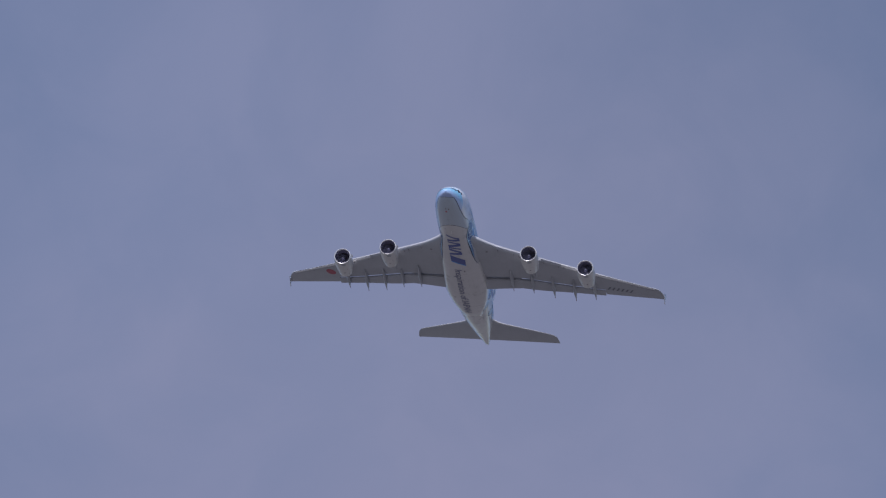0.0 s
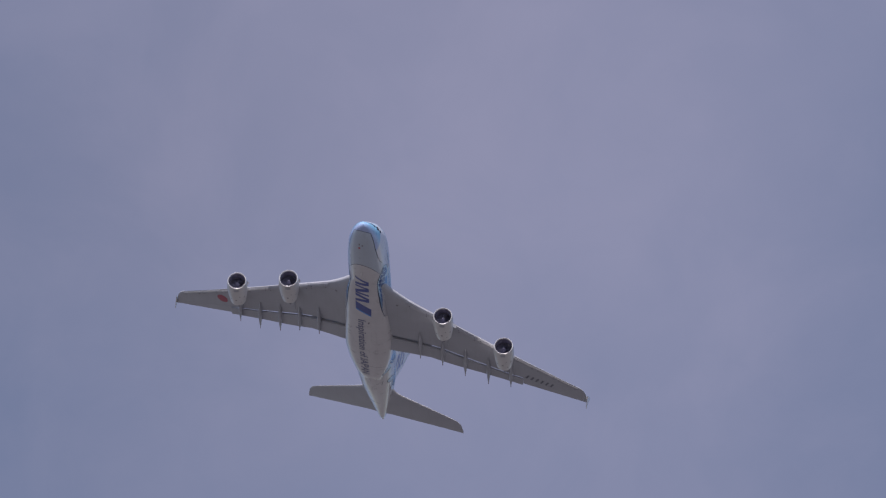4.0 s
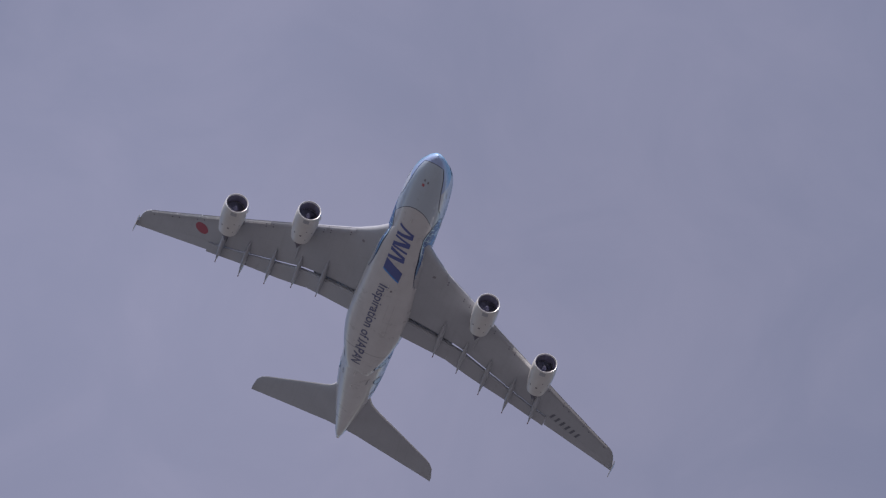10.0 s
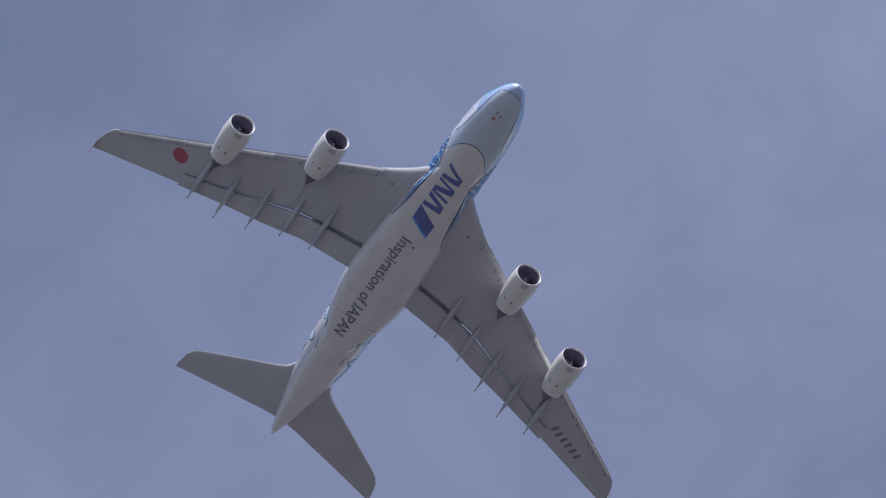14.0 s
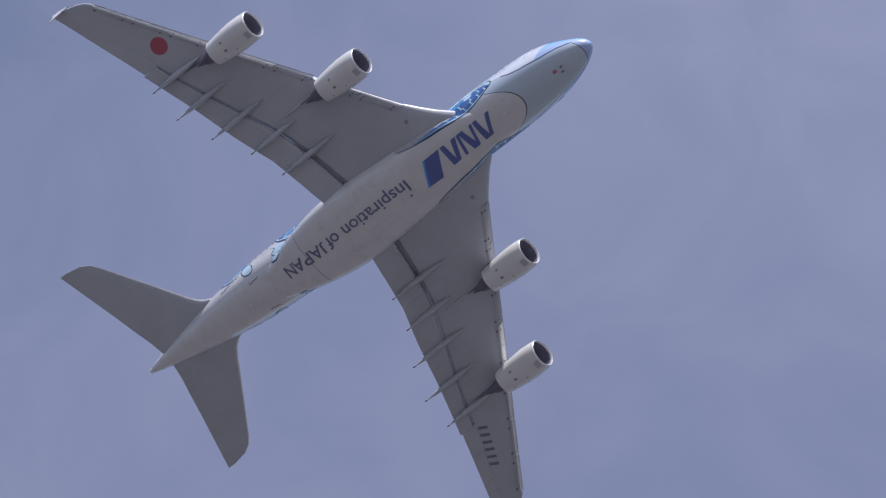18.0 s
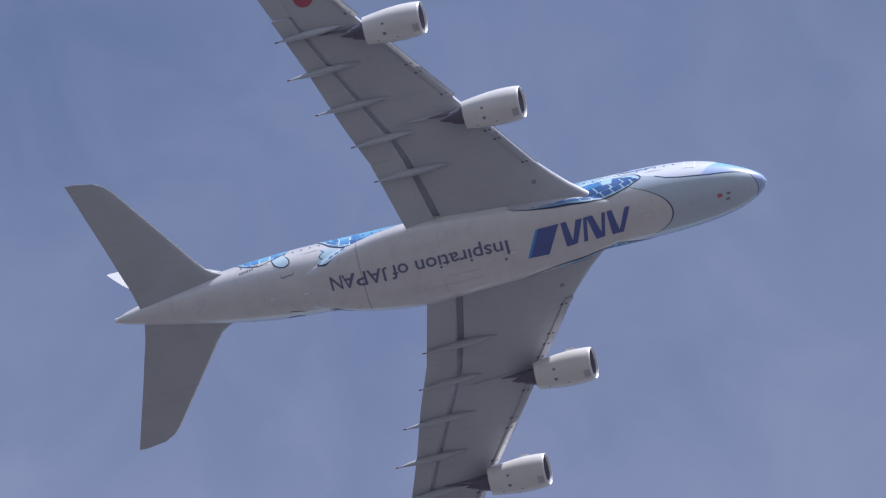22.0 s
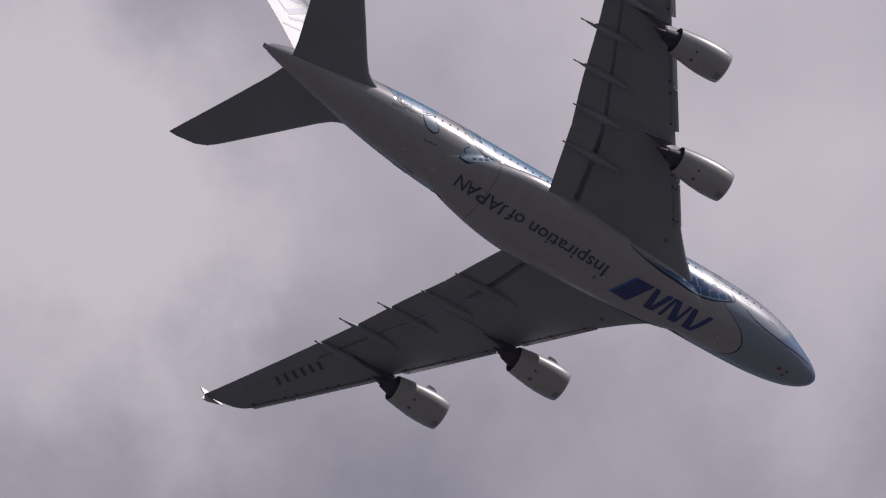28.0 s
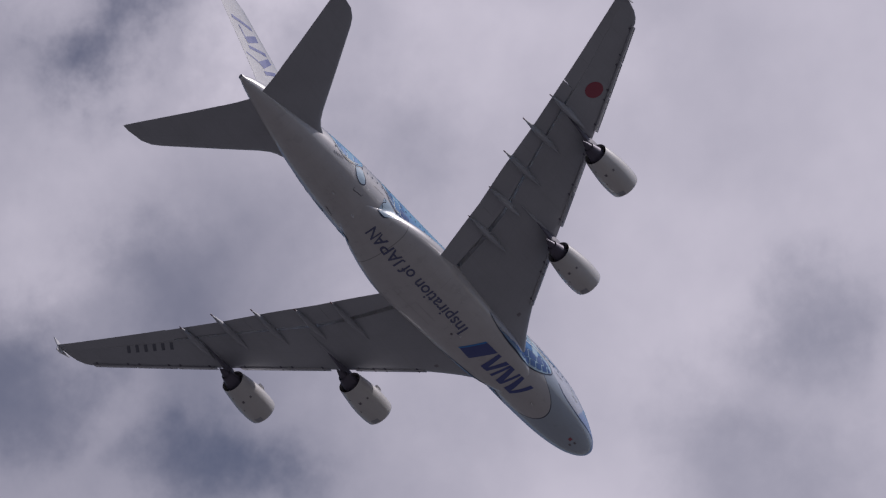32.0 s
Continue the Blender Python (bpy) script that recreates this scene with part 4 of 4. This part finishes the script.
LOWER = [(12.9, -1.75), (13.5, -2.05), (14.25, -2.4), (15.5, -2.78), (16.9, -3.05), (18.7, -3.47), (21.5, -3.77), (24.5, -3.82), (27, -3.7)]
UPPER = [(12.9, -1.2), (13.3, -0.95), (14.2, -0.72), (15.2, -0.45), (16.0, 0.0), (17.5, 1.2), (30, 1.2)]


def scute(a0, a1, low, high, side, mat, lean=0.2):
    """One shell plate with clipped corners between two stations and two height tables."""
    c = 0.10
    pts = [(a0 + c, lin(low, a0 + c)), (a1 - c, lin(low, a1 - c)), (a1, lin(low, a1) + c), (a1 + lean, lin(high, a1) - c), (a1 + lean - c, lin(high, a1)), (a0 + lean + c, lin(high, a0)), (a0 + lean, lin(high, a0) - c), (a0, lin(low, a0) + c)]
    if max(p[1] for p in pts) - min(p[1] for p in pts) > 0.2:
        side_shape(pts, "shell_scute", mat, side, 0.02)


for side in (1, -1):
    side_line(SHELL_LINE, 0.125, "shell_outline", OUTLINE, side, label="dark painted outline round the shell")
    side_line(BACK_LINE, 0.15, "shell_outline", OUTLINE, side)
    side_line(SMALL_LINE, 0.11, "shell_outline", OUTLINE, side)
    side_line([(a + 0.0, z + 0.42) for a, z in BACK_LINE[1:]], 0.11, "shell_seam", TRIM, side)
    side_line([(a, z + 0.38) for a, z in SMALL_LINE[1:-1]], 0.09, "shell_seam", TRIM, side)
    side_line([(20.5, -0.9), (18.6, -0.55), (16.9, -0.3), (15.4, -0.22), (14.4, -0.5)], 0.2, "shell_seam", TRIM, side, 0.035)
    side_line([(19.5, 1.3), (17.6, 0.9), (16.0, 0.45), (14.6, 0.15), (13.4, 0.05), (12.4, -0.15)], 0.2, "shell_seam", TRIM, side, 0.035)
    side_line([(15.6, 0.9), (14.2, 0.65), (12.6, 0.55), (11.2, 0.6)], 0.25, "shell_seam", SCUTE_TOP, side, 0.03)
    # rows of plates on the front of the shell
    first = [(a, z + 0.08) for a, z in LOWER]
    second = [(12.9, -1.42), (13.4, -1.3), (14.2, -1.72), (15.5, -2.12), (16.9, -2.4), (18.7, -3.06), (21.5, -3.6), (24.5, -3.8), (27, -3.65)]
    edges = [13.05, 13.75, 14.75, 15.85, 16.95, 18.1, 19.3, 20.6, 21.9, 23.2, 24.4]
    for a0, a1 in zip(edges, edges[1:]):
        scute(a0, a1 - 0.16, first, second, side, SCUTE, 0.28)
    third = [(a, min(z + 1.02, u)) for a, z, u in ((a, z, lin(UPPER, a)) for a, z in second)]
    edges = [13.6, 14.7, 16.0, 17.5, 19.2]
    for a0, a1 in zip(edges, edges[1:]):
        scute(a0, a1 - 0.16, [(a, z + 0.16) for a, z in second], third, side, SCUTE, 0.45)
    edges = [14.7, 16.9, 19.2, 21.6]
    for a0, a1 in zip(edges, edges[1:]):
        scute(a0, a1 - 0.17, [(a, z + 0.17) for a, z in third], [(a, min(z + 1.35, lin(UPPER, a))) for a, z in third], side, SCUTE_TOP, 0.6)
    # plates along the back edge
    back_low = [(43.2, -1.8), (44.3, -1.68), (45.4, -1.3), (46.4, -0.6), (46.9, 0.2), (47.4, 1.0)]
    back_high = [(43.2, -0.95), (44.3, -0.9), (45.4, -0.55), (46.3, 0.35), (46.9, 1.2), (47.4, 1.4)]
    for a0, a1 in ((45.75, 46.25), (46.35, 46.8)):
        scute(a0, a1, back_low, back_high, side, SCUTE, 0.1)
    for a0, a1 in ((43.3, 44.1), (42.3, 43.15)):
        scute(a0, a1, [(42, -1.75), (44.2, -1.6)], [(42, -0.75), (44.2, -0.55)], side, SCUTE, 0.25)
    for a0, a1 in ((45.55, 46.15), (43.2, 44.0)):
        scute(a0, a1, [(43, -0.35), (45.4, -0.2), (46.3, 0.5)], [(43, 1.0), (46.6, 1.2)], side, SCUTE_TOP, 0.2)
    for a0, a1 in ((52.1, 52.95), (53.15, 54.2), (54.4, 55.2), (55.35, 56.0)):
        scute(a0, a1, [(51.5, 0.9), (52.4, 0.3), (53.2, 0.02), (54.1, -0.15), (55.2, 0.15), (56.1, 0.85)], [(51.5, 1.3), (54.0, 1.1), (56.1, 1.6)], side, SCUTE_TOP, 0.12)
    # flippers with dark edges
    side_shape([(44.2, -2.45), (44.5, -2.95), (46.0, -3.35), (46.9, -3.62), (47.85, -3.2), (47.25, -2.75), (47.6, -2.25), (47.1, -1.75), (47.45, -1.3), (46.5, -1.28), (45.5, -1.85)], "flipper", FLIPPER, side, label="pale blue painted flipper")
    side_line([(47.2, -2.72), (47.5, -2.95), (47.85, -3.2), (47.5, -3.45), (46.9, -3.62), (46.3, -3.5)], 0.15, "flipper_edge", OUTLINE, side)
    side_line([(47.2, -2.72), (47.45, -2.5), (47.6, -2.25), (47.4, -1.95), (47.1, -1.75), (47.25, -1.5), (47.45, -1.3)], 0.10, "flipper_edge", OUTLINE, side)
    for a in (44.75, 45.4, 46.05):
        side_shape([(a, -2.72 - (a - 44.75) * 0.28), (a + 0.45, -2.84 - (a - 44.75) * 0.28), (a + 0.5, -2.48 - (a - 44.75) * 0.28), (a + 0.1, -2.42 - (a - 44.75) * 0.28)], "flipper_scale", SCUTE, side, 0.035)
    side_shape([(52.9, -0.45), (52.45, -1.55), (51.95, -1.9), (51.45, -2.02), (50.98, -1.82), (51.05, -1.0), (51.5, -0.25), (52.2, -0.15)], "flipper", FLIPPER, side)
    side_line([(52.9, -0.45), (52.75, -1.0), (52.45, -1.55), (51.95, -1.93), (51.4, -2.05), (50.96, -1.84), (50.98, -1.3), (51.2, -0.8), (51.5, -0.3)], 0.12, "flipper_edge", OUTLINE, side)
    # seams, hatch bracket and unreadable small characters
    side_line([(49.6, -1.0), (48.5, -1.02), (47.45, -1.06)], 0.06, "skin_seam", INK, side)
    side_line([(52.02, -2.6), (51.95, -2.82), (51.3, -2.87), (50.65, -2.93), (50.6, -2.72)], 0.055, "hatch_bracket", INK, side)
    side_line([(12.4, -0.66), (11.4, -0.74), (10.4, -0.80)], 0.07, "skin_seam", INK, side)
    for i in range(6):
        a = 54.95 + 0.28 * i
        side_shape([(a, -0.86), (a + 0.17, -0.86), (a + 0.20, -0.56), (a + 0.03, -0.56)], "character_bar", INK, side)


# fin stripes, proud of both faces
FIN = [(2.8, 51.5, 66.6, 0.9), (4.6, 54.5, 67.2, 0.9), (8.0, 58.1, 68.6, 0.75), (14.0, 63.4, 71.6, 0.5), (17.4, 66.5, 73.1, 0.35), (18.2, 67.9, 73.4, 0.2)]


def fin_half(aft, z):
    f, b, t = (float(np.interp(z, [r[0] for r in FIN], [r[n] for r in FIN])) for n in (1, 2, 3))
    c = min(max((aft - f) / (b - f), 0.001), 1.0)
    return 5 * t * (0.2969 * math.sqrt(c) - 0.126 * c - 0.3516 * c * c + 0.2843 * c ** 3 - 0.1015 * c ** 4)


def bar(p, q, width):
    """Corners of a slim bar between two points of the fin."""
    d = Vector((q[0] - p[0], q[1] - p[1])).normalized() * width / 2
    return ((p[0] - d.y, p[1] + d.x), (p[0] + d.y, p[1] - d.x), (q[0] + d.y, q[1] - d.x), (q[0] - d.y, q[1] + d.x))


for side in (1, -1):
    for corners in (bar((70.3, 13.5), (66.2, 14.5), 0.55), bar((69.0, 12.95), (68.1, 11.5), 0.3), ((68.27, 11.4), (67.64, 10.75), (65.25, 13.0), (65.75, 13.75)), bar((67.6, 10.15), (64.0, 11.85), 0.5),
                    bar((68.4, 8.55), (66.1, 8.75), 0.26), ((66.1, 8.75), (65.15, 8.3), (63.15, 10.9), (63.75, 11.4)), bar((65.1, 7.55), (62.6, 9.5), 0.55)):
        bm = bmesh.new()
        n = 8
        grid = []
        for i in range(n + 1):
            u = i / n
            row = []
            for j in range(3):
                v = j / 2
                a = (corners[0][0] * (1 - v) + corners[1][0] * v) * (1 - u) + (corners[3][0] * (1 - v) + corners[2][0] * v) * u
                z = (corners[0][1] * (1 - v) + corners[1][1] * v) * (1 - u) + (corners[3][1] * (1 - v) + corners[2][1] * v) * u
                row.append(bm.verts.new((MID - a, side * (fin_half(a, z) + 0.015), z)))
            grid.append(row)
        for i in range(n):
            for j in range(2):
                bm.faces.new((grid[i][j], grid[i + 1][j], grid[i + 1][j + 1], grid[i][j + 1]))
        part("fin_stripe", bm, NAVY, fin)


def motions():
    walk(airliner, [(t, pose(x, y, z, rx, ry, rz)) for t, x, y, z, rx, ry, rz in [
    (0.0, 4.76, 2355.39, 1231.66, -6.80, -2.21, -96.92),
    (0.5, -1.13, 2314.23, 1231.52, -7.93, -2.21, -96.75),
    (1.0, -6.67, 2267.56, 1228.42, -9.15, -2.18, -96.20),
    (1.5, -11.84, 2223.03, 1226.47, -10.39, -2.01, -95.69),
    (2.0, -16.57, 2175.50, 1222.83, -11.70, -2.10, -95.10),
    (2.5, -20.85, 2131.93, 1221.42, -13.00, -1.94, -94.25),
    (3.0, -24.62, 2088.97, 1220.40, -14.31, -1.82, -93.31),
    (3.5, -27.75, 2043.30, 1217.78, -15.90, -1.69, -92.50),
    (4.0, -30.29, 1998.52, 1215.69, -17.29, -1.55, -91.43),
    (4.5, -32.16, 1953.71, 1213.56, -18.61, -1.41, -90.30),
    (5.0, -33.34, 1909.01, 1211.44, -19.87, -1.27, -89.12),
    (5.5, -33.75, 1863.81, 1208.93, -21.01, -1.15, -87.93),
    (6.0, -33.36, 1817.71, 1205.72, -21.90, -0.89, -86.80),
    (6.5, -32.13, 1771.63, 1202.38, -22.72, -0.96, -85.72),
    (7.0, -30.09, 1729.03, 1201.34, -23.39, -0.96, -84.44),
    (7.5, -27.08, 1681.96, 1196.97, -23.87, -0.89, -83.24),
    (8.0, -23.15, 1634.77, 1192.24, -24.18, -0.74, -82.08),
    (8.5, -18.33, 1589.33, 1188.53, -24.39, -0.64, -80.83),
    (9.0, -12.59, 1544.65, 1185.12, -24.66, -0.52, -79.58),
    (9.5, -5.91, 1501.60, 1182.75, -24.67, -0.43, -78.18),
    (10.0, 1.70, 1456.07, 1178.07, -24.83, -0.32, -76.95),
    (10.5, 10.26, 1413.68, 1175.66, -24.77, -0.35, -75.72),
    (11.0, 19.69, 1368.18, 1170.27, -24.66, -0.42, -74.44),
    (11.5, 30.05, 1324.87, 1166.37, -24.62, -0.35, -73.28),
    (12.0, 41.42, 1284.88, 1165.17, -24.44, -0.41, -72.12),
    (12.5, 53.47, 1240.64, 1159.62, -24.42, -0.52, -71.07),
    (13.0, 66.63, 1201.81, 1158.84, -24.23, -0.72, -69.95),
    (13.5, 80.42, 1160.73, 1155.43, -23.83, -0.92, -68.91),
    (14.0, 95.12, 1123.62, 1155.59, -23.32, -0.96, -67.61),
    (14.5, 111.01, 1089.18, 1158.64, -22.72, -0.94, -66.33),
    (15.0, 127.56, 1054.29, 1160.82, -22.07, -0.95, -65.06),
    (15.5, 145.24, 1021.66, 1165.45, -21.34, -0.90, -63.85),
    (16.0, 165.59, 998.86, 1182.27, -20.42, -0.74, -62.90),
    (16.5, 185.37, 966.56, 1188.03, -19.81, -0.45, -62.42),
    (17.0, 205.58, 931.88, 1190.80, -19.12, -0.94, -61.10),
    (17.5, 224.77, 890.45, 1184.23, -18.44, -0.84, -60.43),
    (18.0, 245.05, 851.17, 1179.88, -18.27, -1.24, -59.43),
    (18.5, 265.99, 812.31, 1175.50, -17.77, -1.44, -58.60),
    (19.0, 287.43, 773.41, 1170.40, -17.14, -1.21, -57.99),
    (19.5, 309.06, 733.96, 1163.67, -16.35, -1.21, -57.26),
    (20.0, 331.22, 694.91, 1156.76, -15.66, -1.04, -56.36),
    (20.5, 354.70, 657.70, 1152.25, -14.84, -0.57, -55.69),
    (21.0, 378.33, 620.15, 1146.39, -14.51, -0.13, -54.97),
    (21.5, 403.59, 584.45, 1143.42, -13.94, -0.32, -53.86),
    (22.0, 428.08, 547.39, 1136.88, -12.86, -0.10, -53.01),
    (22.5, 454.11, 511.93, 1132.97, -12.22, -0.05, -52.33),
    (23.0, 479.99, 476.22, 1127.57, -11.56, 0.00, -51.45),
    (23.5, 507.04, 441.53, 1123.75, -11.03, 0.12, -50.72),
    (24.0, 534.00, 406.82, 1118.85, -10.36, -0.16, -49.97),
    (24.5, 562.19, 373.06, 1115.55, -9.48, -0.00, -49.38),
    (25.0, 590.44, 339.47, 1111.56, -8.55, 0.40, -48.89),
    (25.5, 619.74, 306.59, 1108.67, -7.30, 0.91, -48.23),
    (26.0, 648.30, 273.88, 1103.75, -6.37, 0.89, -47.10),
    (26.5, 677.22, 241.63, 1098.75, -5.71, 0.81, -45.89),
    (27.0, 706.40, 209.81, 1093.62, -5.08, 0.70, -44.71),
    (27.5, 736.15, 178.45, 1088.74, -4.74, 0.56, -43.55),
    (28.0, 768.96, 148.19, 1087.73, -4.87, 0.96, -43.12),
    (28.5, 800.36, 117.88, 1084.25, -5.88, 1.02, -42.16),
    (29.0, 829.46, 87.64, 1077.54, -5.90, 0.61, -41.59),
    (29.5, 861.87, 57.94, 1074.80, -5.90, 0.45, -41.27),
    (30.0, 893.04, 28.42, 1070.35, -6.18, 0.38, -40.93),
    (30.5, 925.01, -0.86, 1066.70, -6.45, 0.30, -40.71),
    (31.0, 957.04, -29.89, 1063.00, -7.43, -0.15, -40.24),
    (31.5, 989.36, -58.68, 1059.52, -8.46, -0.52, -39.62),
    (32.0, 1022.68, -87.28, 1056.96, -9.18, -0.62, -39.15),
]])  # seconds, place in metres, roll, pitch and heading in degrees


motions()
